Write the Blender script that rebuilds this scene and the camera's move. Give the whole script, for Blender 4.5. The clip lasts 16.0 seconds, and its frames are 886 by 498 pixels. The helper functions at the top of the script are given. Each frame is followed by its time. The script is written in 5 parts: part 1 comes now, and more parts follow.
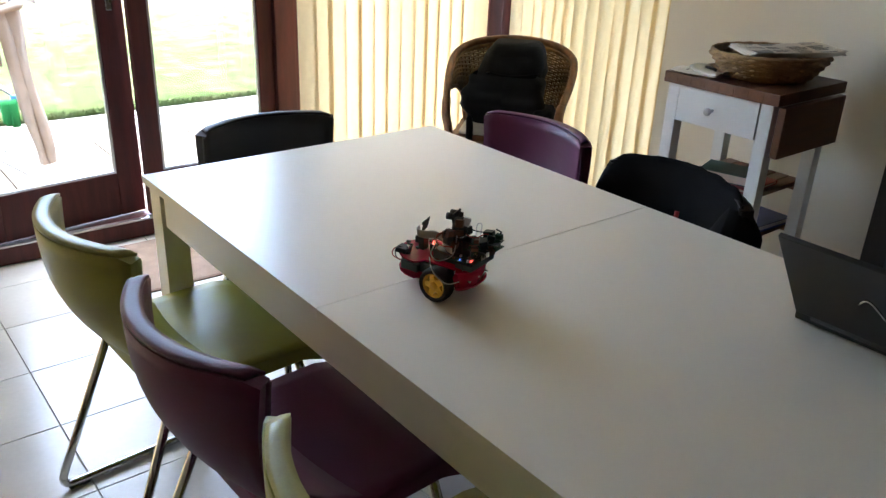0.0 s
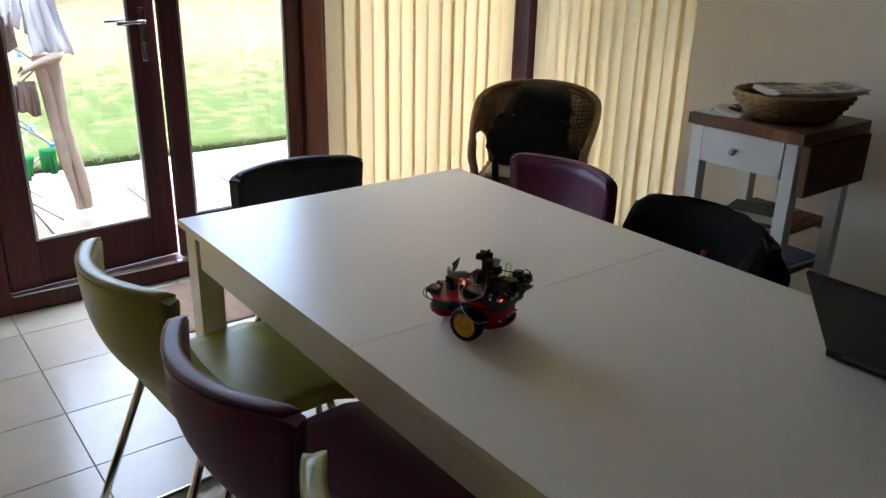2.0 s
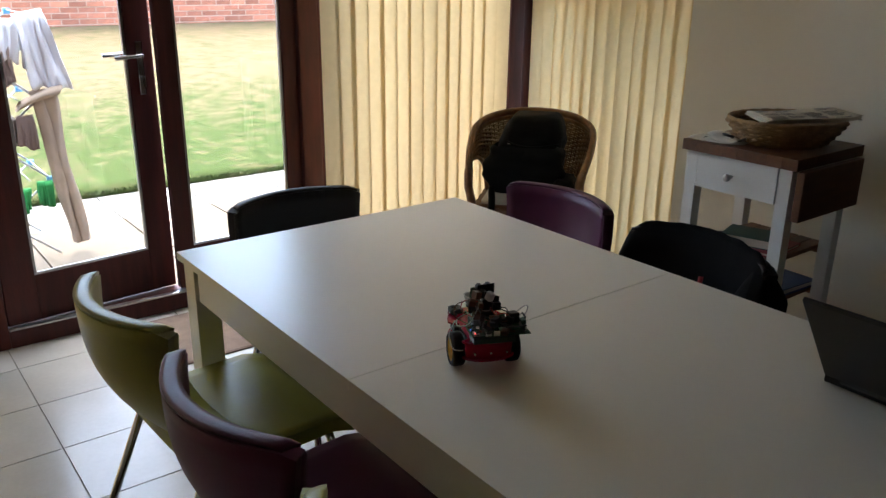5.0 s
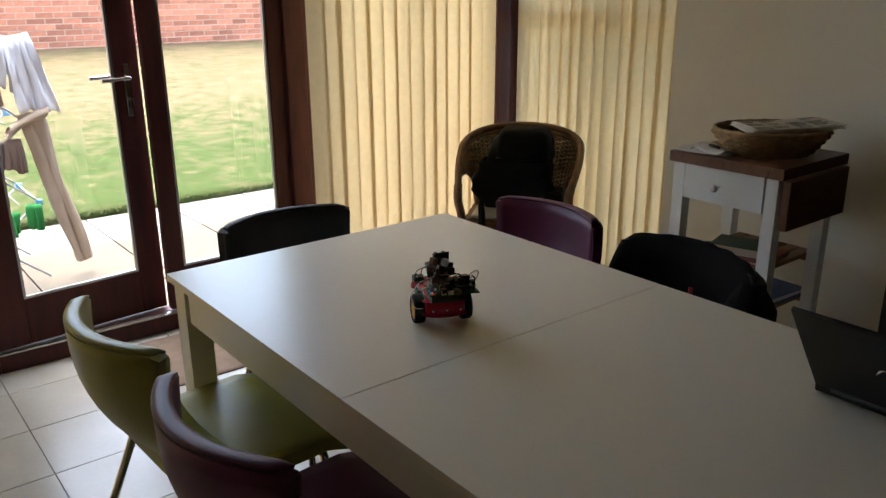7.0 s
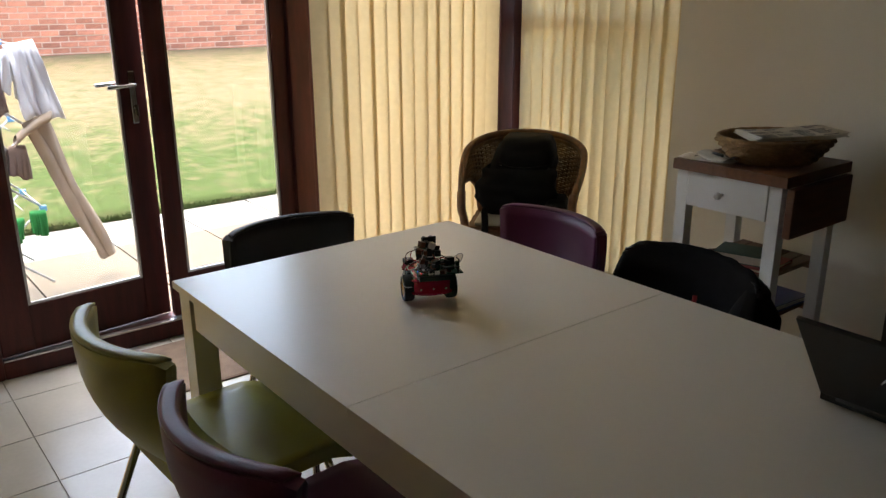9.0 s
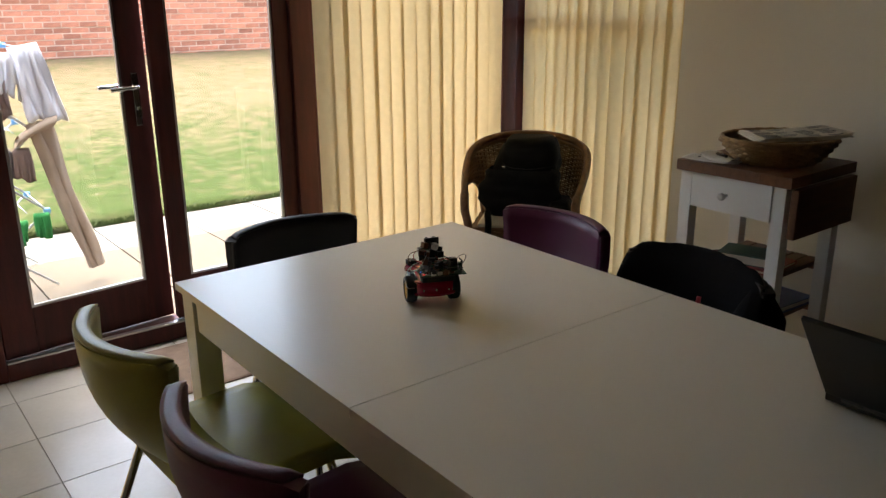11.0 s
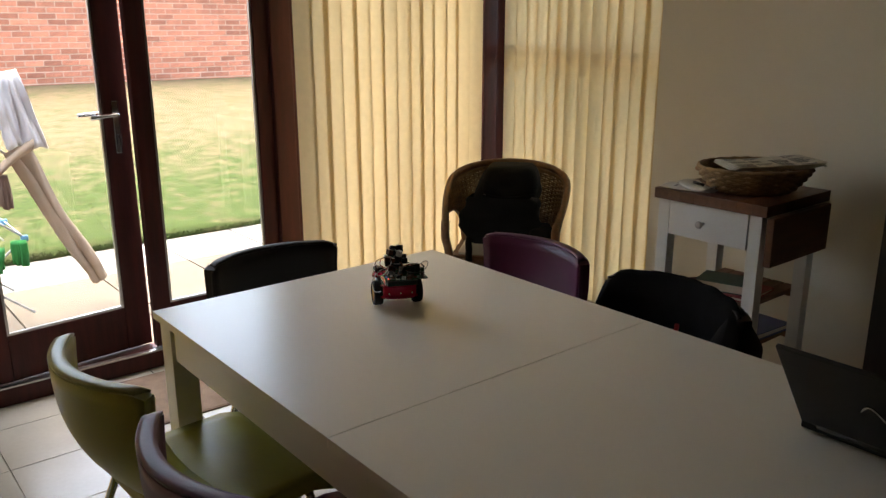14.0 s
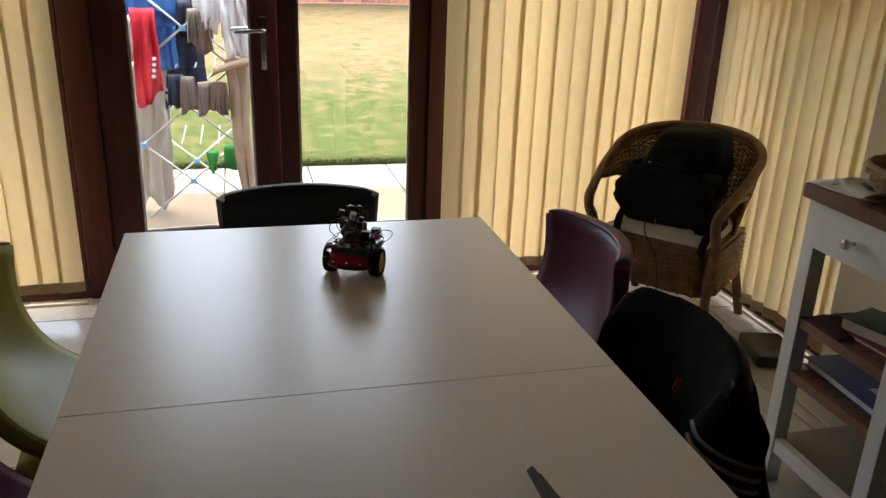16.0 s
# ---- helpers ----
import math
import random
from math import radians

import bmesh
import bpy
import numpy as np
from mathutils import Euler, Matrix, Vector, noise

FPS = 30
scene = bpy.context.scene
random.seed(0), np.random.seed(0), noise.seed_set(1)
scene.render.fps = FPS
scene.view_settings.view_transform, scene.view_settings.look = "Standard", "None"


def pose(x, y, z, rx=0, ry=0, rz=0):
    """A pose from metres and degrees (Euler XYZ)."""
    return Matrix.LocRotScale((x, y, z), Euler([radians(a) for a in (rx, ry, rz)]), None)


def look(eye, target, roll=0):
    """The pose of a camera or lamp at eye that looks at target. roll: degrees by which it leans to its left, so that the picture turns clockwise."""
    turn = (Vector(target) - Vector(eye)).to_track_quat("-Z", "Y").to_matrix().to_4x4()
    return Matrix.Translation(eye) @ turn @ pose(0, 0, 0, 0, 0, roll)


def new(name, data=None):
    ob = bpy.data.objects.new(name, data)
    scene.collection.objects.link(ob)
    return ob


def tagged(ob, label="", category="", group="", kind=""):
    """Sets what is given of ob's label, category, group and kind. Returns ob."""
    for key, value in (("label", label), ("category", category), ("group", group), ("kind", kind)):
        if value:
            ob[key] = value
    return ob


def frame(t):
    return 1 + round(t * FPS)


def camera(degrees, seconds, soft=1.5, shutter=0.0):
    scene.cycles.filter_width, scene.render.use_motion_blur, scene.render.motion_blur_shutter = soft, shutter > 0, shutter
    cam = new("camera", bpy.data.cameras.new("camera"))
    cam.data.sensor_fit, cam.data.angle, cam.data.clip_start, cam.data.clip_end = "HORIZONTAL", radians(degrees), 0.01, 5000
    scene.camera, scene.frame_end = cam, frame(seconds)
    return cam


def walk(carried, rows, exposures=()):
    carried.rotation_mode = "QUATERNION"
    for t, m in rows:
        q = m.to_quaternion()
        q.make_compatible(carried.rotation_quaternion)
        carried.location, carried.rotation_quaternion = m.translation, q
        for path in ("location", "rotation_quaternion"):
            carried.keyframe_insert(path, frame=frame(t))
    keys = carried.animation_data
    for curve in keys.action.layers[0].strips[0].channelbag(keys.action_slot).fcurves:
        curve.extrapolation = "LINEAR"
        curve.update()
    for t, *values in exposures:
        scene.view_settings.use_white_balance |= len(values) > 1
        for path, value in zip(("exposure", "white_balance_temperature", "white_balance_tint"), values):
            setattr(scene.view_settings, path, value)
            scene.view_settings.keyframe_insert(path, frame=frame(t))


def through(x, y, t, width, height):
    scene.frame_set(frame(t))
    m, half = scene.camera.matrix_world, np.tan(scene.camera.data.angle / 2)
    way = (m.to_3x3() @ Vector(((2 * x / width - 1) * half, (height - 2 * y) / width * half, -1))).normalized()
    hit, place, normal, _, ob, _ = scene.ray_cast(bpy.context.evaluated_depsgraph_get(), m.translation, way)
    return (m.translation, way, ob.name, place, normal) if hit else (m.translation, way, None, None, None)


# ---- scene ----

# ---------------------------------------------------------------- camera
cam = camera(57.9, 16.0, soft=1.4)
PATH = [
    (0, -0.627, -1.962, 1.421, 66.07, -2.27, -38.63),
    (0.5, -0.651, -1.970, 1.424, 67.02, -2.15, -38.11),
    (1, -0.651, -1.977, 1.427, 67.49, -1.42, -37.24),
    (1.5, -0.650, -1.976, 1.428, 68.35, -1.37, -37.20),
    (2, -0.653, -1.978, 1.430, 69.00, -1.25, -37.15),
    (2.5, -0.656, -1.970, 1.438, 69.40, -1.27, -37.00),
    (3, -0.655, -1.966, 1.435, 69.71, -1.16, -36.99),
    (3.5, -0.654, -1.965, 1.433, 70.02, -1.08, -37.07),
    (4, -0.656, -1.968, 1.436, 70.26, -1.01, -37.19),
    (6.5, -0.654, -1.994, 1.442, 71.83, 0.16, -38.29),
    (7, -0.655, -1.985, 1.445, 71.95, 0.28, -38.50),
    (7.5, -0.657, -1.976, 1.445, 72.10, -0.05, -38.48),
    (8, -0.657, -1.977, 1.446, 72.19, 0.01, -38.38),
    (8.5, -0.661, -1.981, 1.448, 72.34, 0.12, -38.40),
    (9, -0.663, -1.983, 1.452, 72.35, 0.23, -38.36),
    (11.5, -0.659, -1.980, 1.446, 72.74, 0.46, -38.11),
    (12, -0.659, -1.974, 1.448, 73.65, 0.15, -38.63),
    (12.5, -0.660, -1.971, 1.445, 73.80, -0.10, -38.86),
    (13, -0.657, -1.972, 1.447, 73.90, -0.09, -39.10),
    (13.5, -0.659, -1.981, 1.449, 74.11, 0.09, -39.33),
    (14, -0.658, -1.989, 1.452, 74.44, 0.07, -39.38),
    (14.5, -0.546, -2.006, 1.435, 73.43, 0.91, -35.73),
    (15, -0.303, -2.055, 1.436, 70.88, -1.04, -27.28),
    (15.5, -0.006, -2.047, 1.418, 70.94, -0.95, -21.04),
    (16, 0.294, -2.019, 1.425, 69.71, -1.98, -13.94),
]
EXPOSURES = [(0, 4.7, 5770, 9), (0.5, 4.6, 5770, 9), (1, 4.25, 5820, 9), (1.5, 4.09, 5870, 10), (2, 3.97, 5870, 10), (3, 3.82, 5920, 10), (4, 3.72, 6020, 10), (7, 3.52, 6520, 10), (9, 3.47, 6770, 11), (12, 3.45, 7020, 12), (14, 3.47, 7070, 12), (16, 3.37, 7370, 12)]
TURN = [
    (14.2, look((-0.643, -1.991, 1.447), (0.554, -0.479, 0.915))),
    (14.7, look((-0.462, -2.023, 1.435), (0.591, -0.429, 0.841))),
    (15.2, look((-0.189, -2.057, 1.434), (0.597, -0.343, 0.768), 0.7)),
    (15.8, look((0.175, -2.027, 1.419), (0.729, -0.223, 0.755), 2.0)),
]
walk(cam, sorted([(r[0], pose(*r[1:])) for r in PATH] + TURN, key=lambda r: r[0]), EXPOSURES)

# ---------------------------------------------------------------- world and sun
world = bpy.data.worlds.new("sky")
scene.world = world
world.use_nodes = True
wn = world.node_tree.nodes
sky = wn.new("ShaderNodeTexSky")
sky.sky_type = "NISHITA"
sky.sun_disc = False
sky.sun_elevation = radians(73)
sky.sun_rotation = radians(-2)
sky.air_density, sky.dust_density, sky.ozone_density = 1.0, 4.0, 1.0
world.node_tree.links.new(sky.outputs[0], wn["Background"].inputs[0])
wn["Background"].inputs[1].default_value = 0.15

sun_data = bpy.data.lights.new("sun", "SUN")
sun_data.energy = 0.75
sun_data.angle = radians(60)
sun_data.color = (1.0, 0.96, 0.9)
sun = new("sun", sun_data)
sun.matrix_world = look((-0.01 * 9, 0.29 * 9, 0.957 * 9), (0, 0, 0))


# ---------------------------------------------------------------- materials
def mat(name, col, rough=0.5, metal=0.0, var=0.12, scale=6.0, fine=70.0, bump=0.08, coat=0.0, stretch=(1, 1, 1), col2=None,
        island=0.0, objrand=0.0, spec=0.5, roughvar=0.1, sheen=0.0, detail=4.0, edge=(0.35, 0.68)):
    m = bpy.data.materials.new(name)
    m.use_nodes = True
    nt = m.node_tree
    n, l = nt.nodes, nt.links
    b = n["Principled BSDF"]
    b.inputs["Metallic"].default_value = metal
    b.inputs["Coat Weight"].default_value = coat
    b.inputs["Specular IOR Level"].default_value = spec
    b.inputs["Sheen Weight"].default_value = sheen
    tc = n.new("ShaderNodeTexCoord")
    mp = n.new("ShaderNodeMapping")
    mp.inputs["Scale"].default_value = stretch
    l.new(tc.outputs["Object"], mp.inputs[0])
    big = n.new("ShaderNodeTexNoise")
    big.inputs["Scale"].default_value, big.inputs["Detail"].default_value = scale, detail
    small = n.new("ShaderNodeTexNoise")
    small.inputs["Scale"].default_value, small.inputs["Detail"].default_value = fine, 3
    l.new(mp.outputs[0], big.inputs[0])
    l.new(mp.outputs[0], small.inputs[0])
    ramp = n.new("ShaderNodeMapRange")
    ramp.inputs[1].default_value, ramp.inputs[2].default_value = edge
    l.new(big.outputs[0], ramp.inputs[0])
    mix = n.new("ShaderNodeMix")
    mix.data_type = "RGBA"
    c2 = col2 or tuple(c * (1 - 1.6 * var) for c in col)
    mix.inputs[6].default_value, mix.inputs[7].default_value = (*c2, 1), (*col, 1)
    l.new(ramp.outputs[0], mix.inputs[0])
    hsv = n.new("ShaderNodeHueSaturation")
    l.new(mix.outputs[2], hsv.inputs["Color"])
    val = n.new("ShaderNodeMath")
    val.operation = "MULTIPLY_ADD"
    l.new(small.outputs[0], val.inputs[0])
    val.inputs[1].default_value, val.inputs[2].default_value = 2 * var, 1 - var
    last = val
    if island or objrand:
        src = n.new("ShaderNodeNewGeometry").outputs["Random Per Island"] if island else n.new("ShaderNodeObjectInfo").outputs["Random"]
        add = n.new("ShaderNodeMath")
        add.operation = "MULTIPLY_ADD"
        l.new(src, add.inputs[0])
        add.inputs[1].default_value = island or objrand
        l.new(val.outputs[0], add.inputs[2])
        sub = n.new("ShaderNodeMath")
        sub.operation = "SUBTRACT"
        l.new(add.outputs[0], sub.inputs[0])
        sub.inputs[1].default_value = (island or objrand) / 2
        last = sub
    l.new(last.outputs[0], hsv.inputs["Value"])
    l.new(hsv.outputs[0], b.inputs["Base Color"])
    rr = n.new("ShaderNodeMath")
    rr.operation = "MULTIPLY_ADD"
    l.new(big.outputs[0], rr.inputs[0])
    rr.inputs[1].default_value, rr.inputs[2].default_value = roughvar, rough - roughvar / 2
    l.new(rr.outputs[0], b.inputs["Roughness"])
    if bump:
        bp = n.new("ShaderNodeBump")
        bp.inputs["Strength"].default_value = bump
        bp.inputs["Distance"].default_value = 0.004
        l.new(small.outputs[0], bp.inputs["Height"])
        l.new(bp.outputs[0], b.inputs["Normal"])
    return m


def cloth_mat(name, col, through, var=0.06, scale=30.0):
    """Thin fabric that lets some daylight through."""
    m = mat(name, col, 0.85, var=var, scale=scale, fine=400, bump=0.05, spec=0.2)
    n, l = m.node_tree.nodes, m.node_tree.links
    tr = n.new("ShaderNodeBsdfTranslucent")
    l.new(n["Hue/Saturation/Value"].outputs[0], tr.inputs[0])
    mx = n.new("ShaderNodeMixShader")
    mx.inputs[0].default_value = through
    l.new(n["Principled BSDF"].outputs[0], mx.inputs[1])
    l.new(tr.outputs[0], mx.inputs[2])
    l.new(mx.outputs[0], n["Material Output"].inputs[0])
    return m


def glass_mat():
    m = bpy.data.materials.new("window_glass")
    m.use_nodes = True
    n, l = m.node_tree.nodes, m.node_tree.links
    n.remove(n["Principled BSDF"])
    tr, gl, fr, mx = n.new("ShaderNodeBsdfTransparent"), n.new("ShaderNodeBsdfGlossy"), n.new("ShaderNodeFresnel"), n.new("ShaderNodeMixShader")
    tr.inputs[0].default_value = (0.93, 0.95, 0.94, 1)
    gl.inputs["Roughness"].default_value = 0.01
    fr.inputs[0].default_value = 1.45
    l.new(fr.outputs[0], mx.inputs[0])
    l.new(tr.outputs[0], mx.inputs[1])
    l.new(gl.outputs[0], mx.inputs[2])
    l.new(mx.outputs[0], n["Material Output"].inputs[0])
    return m


def led_mat(name, col, strength):
    m = bpy.data.materials.new(name)
    m.use_nodes = True
    b = m.node_tree.nodes["Principled BSDF"]
    b.inputs["Base Color"].default_value = (*col, 1)
    b.inputs["Emission Color"].default_value = (*col, 1)
    b.inputs["Emission Strength"].default_value = strength
    return m


def lawn_mat(*a, **k):
    """Dry yellow turf on the upper bank, greener near the patio."""
    m = mat(*a, **k)
    n, l = m.node_tree.nodes, m.node_tree.links
    sep = n.new("ShaderNodeSeparateXYZ")
    l.new(n["Texture Coordinate"].outputs["Object"], sep.inputs[0])
    mr = n.new("ShaderNodeMapRange")
    mr.inputs[1].default_value, mr.inputs[2].default_value = 5.0, 7.0
    mr.inputs[3].default_value, mr.inputs[4].default_value = -0.42, 0.34
    l.new(sep.outputs[1], mr.inputs[0])
    add = n.new("ShaderNodeMath")
    add.use_clamp = True
    l.new(mr.outputs[0], add.inputs[0])
    l.new(n["Map Range"].outputs[0], add.inputs[1])
    l.new(add.outputs[0], n["Mix"].inputs[0])
    return m


M_TABLE = mat("white_foil", (0.79, 0.745, 0.655), 0.3, var=0.015, scale=2.5, fine=300, bump=0.012, roughvar=0.06)
M_TILE = mat("cream_floor_tile", (0.54, 0.545, 0.545), 0.22, var=0.05, scale=5, fine=60, bump=0.05, objrand=0.06)
M_GROUT = mat("grey_grout", (0.38, 0.37, 0.35), 0.9, var=0.2)
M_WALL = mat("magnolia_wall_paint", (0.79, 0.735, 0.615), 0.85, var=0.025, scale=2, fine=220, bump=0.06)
# unseen walls take a darker colour so that less light bounces back
M_BACKWALL = mat("bounce_cut_wall", (0.2, 0.15, 0.1), 0.85, var=0.03, scale=2, fine=220, bump=0.06)
M_CEIL = mat("ceiling_paint", (0.72, 0.71, 0.67), 0.9, var=0.02, scale=2, fine=220)
M_SKIRT = mat("white_gloss_paint", (0.78, 0.77, 0.74), 0.4, var=0.03)
M_MAHOG = mat("mahogany_stained_frame", (0.085, 0.019, 0.017), 0.5, var=0.25, scale=5, fine=50, bump=0.06, stretch=(6, 6, 0.6), spec=0.3)
M_GLASS = glass_mat()
M_BLIND = cloth_mat("cream_blind_fabric", (0.78, 0.62, 0.34), 0.31, var=0.03)
M_HEM = cloth_mat("blind_hem_fabric", (0.62, 0.50, 0.33), 0.25)
M_OLIVE = mat("olive_green_leather", (0.27, 0.26, 0.024), 0.42, var=0.1, scale=7, fine=220, bump=0.1, coat=0.05)
M_OLIVE_EDGE = mat("olive_leather_welt", (0.31, 0.3, 0.075), 0.4, var=0.1, scale=12, fine=220, bump=0.12)
M_PURPLE = mat("aubergine_leather", (0.1, 0.011, 0.055), 0.48, var=0.14, scale=7, fine=220, bump=0.1, spec=0.35)
M_PURPLE_EDGE = mat("aubergine_leather_welt", (0.105, 0.02, 0.07), 0.5, var=0.12, scale=12, fine=220, bump=0.12)
M_BLACKL = mat("black_leather", (0.013, 0.011, 0.012), 0.55, var=0.14, scale=7, fine=220, bump=0.1, spec=0.3)
M_THREAD = mat("pale_stitching", (0.45, 0.43, 0.28), 0.8, var=0.1)
M_CHROME = mat("chromed_tube", (0.62, 0.62, 0.62), 0.12, 1.0, var=0.04, scale=20, bump=0.0)
M_BLACKP = mat("black_plastic", (0.018, 0.018, 0.019), 0.45, var=0.15, scale=20, fine=200)
M_RUBBER = mat("black_rubber", (0.013, 0.013, 0.013), 0.75, var=0.15, scale=20, fine=200, bump=0.2)
M_OAK = mat("oiled_butcher_block", (0.165, 0.066, 0.03), 0.42, var=0.16, scale=7, fine=60, bump=0.06, stretch=(1, 9, 9), objrand=0.45)
M_WPAINT = mat("white_painted_wood", (0.72, 0.71, 0.67), 0.42, var=0.03, scale=4, fine=120)
# grey bottom board, darkened further by the shade under the cart
M_GREYB = mat("shaded_grey_board", (0.2, 0.19, 0.175), 0.5, var=0.06)
M_STEEL = mat("brushed_steel", (0.5, 0.49, 0.47), 0.3, 1.0, var=0.06, scale=30, bump=0.03)
M_WICKER = mat("brown_wicker", (0.23, 0.105, 0.042), 0.55, var=0.3, scale=18, fine=160, bump=0.3)
M_WICKER_L = mat("pale_wicker", (0.31, 0.165, 0.068), 0.6, var=0.3, scale=18, fine=160, bump=0.3)
M_STRAW = mat("woven_straw", (0.36, 0.22, 0.095), 0.7, var=0.25, scale=25, fine=180, bump=0.3)
M_CUSHION = mat("off_white_cotton", (0.7, 0.66, 0.58), 0.9, var=0.06, scale=10, fine=300, bump=0.15)
M_BLACKF = mat("black_woven_fabric", (0.010, 0.0098, 0.0105), 0.92, var=0.2, scale=12, fine=350, bump=0.3, spec=0.15)
M_JACKET = mat("black_fleece", (0.011, 0.010, 0.011), 0.95, var=0.2, scale=9, fine=300, bump=0.3, spec=0.12)
M_STRIPE = mat("grey_pink_stripe", (0.3, 0.22, 0.22), 0.8, var=0.1)
M_REDT = mat("red_thread", (0.4, 0.02, 0.02), 0.7)
M_ACRYL = mat("red_acrylic", (0.36, 0.006, 0.035), 0.22, var=0.06, scale=20, bump=0.0, coat=0.2)
M_YELLOW = mat("yellow_plastic", (0.8, 0.42, 0.015), 0.4, var=0.06, scale=30, fine=200)
M_PCB = mat("green_circuit_board", (0.012, 0.06, 0.028), 0.7, var=0.25, scale=120, fine=500, bump=0.1)
M_PCB_DARK = mat("dark_circuit_board", (0.015, 0.018, 0.02), 0.45, var=0.25, scale=120, fine=500, bump=0.1)
M_CHIP = mat("chip_black", (0.012, 0.012, 0.012), 0.5)
M_TIN = mat("tin_plate", (0.6, 0.6, 0.58), 0.25, 1.0, var=0.05)
M_RIBBON = mat("white_ribbon_cable", (0.5, 0.48, 0.45), 0.5, var=0.04, scale=40)
M_WIRE_R = mat("red_wire", (0.35, 0.02, 0.015), 0.5)
M_WIRE_W = mat("white_wire", (0.6, 0.56, 0.55), 0.5)
M_WIRE_K = mat("black_wire", (0.015, 0.015, 0.015), 0.5)
M_WIRE_B = mat("brown_wire", (0.12, 0.045, 0.02), 0.5)
M_LED = led_mat("red_led", (1.0, 0.05, 0.03), 0.8)
M_LEDB = led_mat("blue_led", (0.1, 0.25, 1.0), 0.12)
M_LAPTOP = mat("black_satin_lid", (0.010, 0.010, 0.011), 0.45, var=0.1, scale=12, fine=400, bump=0.02)
M_LOGO = mat("silver_inlay", (0.5, 0.5, 0.5), 0.25, 1.0, var=0.03)
M_PAPER = mat("white_paper", (0.72, 0.70, 0.66), 0.85, var=0.04, scale=15)
M_NEWS = mat("newsprint", (0.66, 0.6, 0.5), 0.9, var=0.08, scale=20)
M_INK = mat("grey_print", (0.2, 0.2, 0.195), 0.9)
M_PAGES = mat("book_pages", (0.62, 0.53, 0.42), 0.9, var=0.1, scale=60, stretch=(1, 1, 20))
M_GREENB = mat("dark_green_cover", (0.02, 0.06, 0.045), 0.5)
M_REDB = mat("red_cover", (0.25, 0.012, 0.016), 0.5)
M_BLUEB = mat("blue_folder", (0.012, 0.05, 0.2), 0.35)
M_GRASS = lawn_mat("dry_lawn", (0.142, 0.106, 0.06), 0.95, var=0.42, scale=6.5, fine=26, bump=0.7, col2=(0.045, 0.064, 0.017), spec=0.1, stretch=(0.9, 1.2, 1), edge=(0.28, 0.72), detail=14.0)
M_BLADE = lawn_mat("grass_blades", (0.142, 0.106, 0.06), 0.85, var=0.2, scale=6.5, fine=9, bump=0, col2=(0.045, 0.064, 0.017), island=0.3, spec=0.1, edge=(0.28, 0.72), stretch=(0.9, 1.2, 1), detail=14.0)
# the slab row beside the lawn is paler than the rows nearer the house
M_SLAB_PALE = mat("pale_paving_slab", (0.235, 0.22, 0.19), 0.9, var=0.1, scale=4, fine=90, bump=0.25, objrand=0.1)
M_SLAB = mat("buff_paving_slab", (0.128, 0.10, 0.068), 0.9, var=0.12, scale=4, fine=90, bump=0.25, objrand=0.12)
M_SOIL = mat("sandy_joint", (0.15, 0.13, 0.10), 0.95, var=0.2)
M_BRICK = mat("red_facing_brick", (0.6, 0.215, 0.122), 0.9, var=0.16, scale=12, fine=120, bump=0.35, objrand=0.7)
M_BRICK_S = mat("red_brick_far", (0.6, 0.215, 0.122), 0.9, var=0.16, scale=12, fine=120, bump=0.35, island=0.7)
M_MORTAR = mat("pale_mortar", (0.7, 0.48, 0.35), 0.95, var=0.1)
M_AIRER = mat("grey_enamelled_wire", (0.45, 0.455, 0.47), 0.45, 0.0, var=0.05)
M_CLIP = mat("pale_blue_plastic", (0.16, 0.42, 0.72), 0.4)
M_BEIGE = mat("beige_twill", (0.31, 0.235, 0.17), 0.9, var=0.12, scale=10, fine=250, bump=0.3)
M_WHITEC = mat("white_cotton", (0.66, 0.66, 0.685), 0.9, var=0.04, scale=10, fine=250, bump=0.2)
M_GREYC = mat("grey_cotton", (0.2, 0.175, 0.16), 0.9, var=0.15, scale=10, fine=250, bump=0.3)
M_BROWNC = mat("brown_grey_cotton", (0.19, 0.13, 0.105), 0.9, var=0.15, scale=10, fine=250, bump=0.3)
M_PALEC = mat("pale_grey_cotton", (0.5, 0.48, 0.45), 0.9, var=0.08, scale=10, fine=250, bump=0.2)
M_BLUEC = mat("blue_cotton", (0.04, 0.2, 0.58), 0.9, var=0.12, scale=10, fine=250, bump=0.2)
M_NAVYC = mat("navy_cotton", (0.016, 0.024, 0.055), 0.9, var=0.12, scale=10, fine=250, bump=0.2)
M_REDC = mat("red_cotton", (0.6, 0.018, 0.04), 0.85, var=0.1, scale=10, fine=250, bump=0.2)
M_GREENC = mat("green_cotton", (0.02, 0.22, 0.05), 0.9, var=0.12, scale=10, fine=250, bump=0.2)
# cream hall walls, with the hall's lack of light put into the colour
M_HALL = mat("hall_wall_shaded", (0.3, 0.27, 0.23), 0.9, var=0.04)
M_DARKDOOR = mat("dark_stained_door", (0.045, 0.035, 0.032), 0.45, var=0.15, stretch=(5, 5, 0.6))
M_MAT = mat("pink_brown_carpet", (0.29, 0.225, 0.19), 0.95, var=0.15, scale=14, fine=260, bump=0.5, spec=0.1)
M_CABLE = mat("white_cable", (0.7, 0.69, 0.66), 0.5)


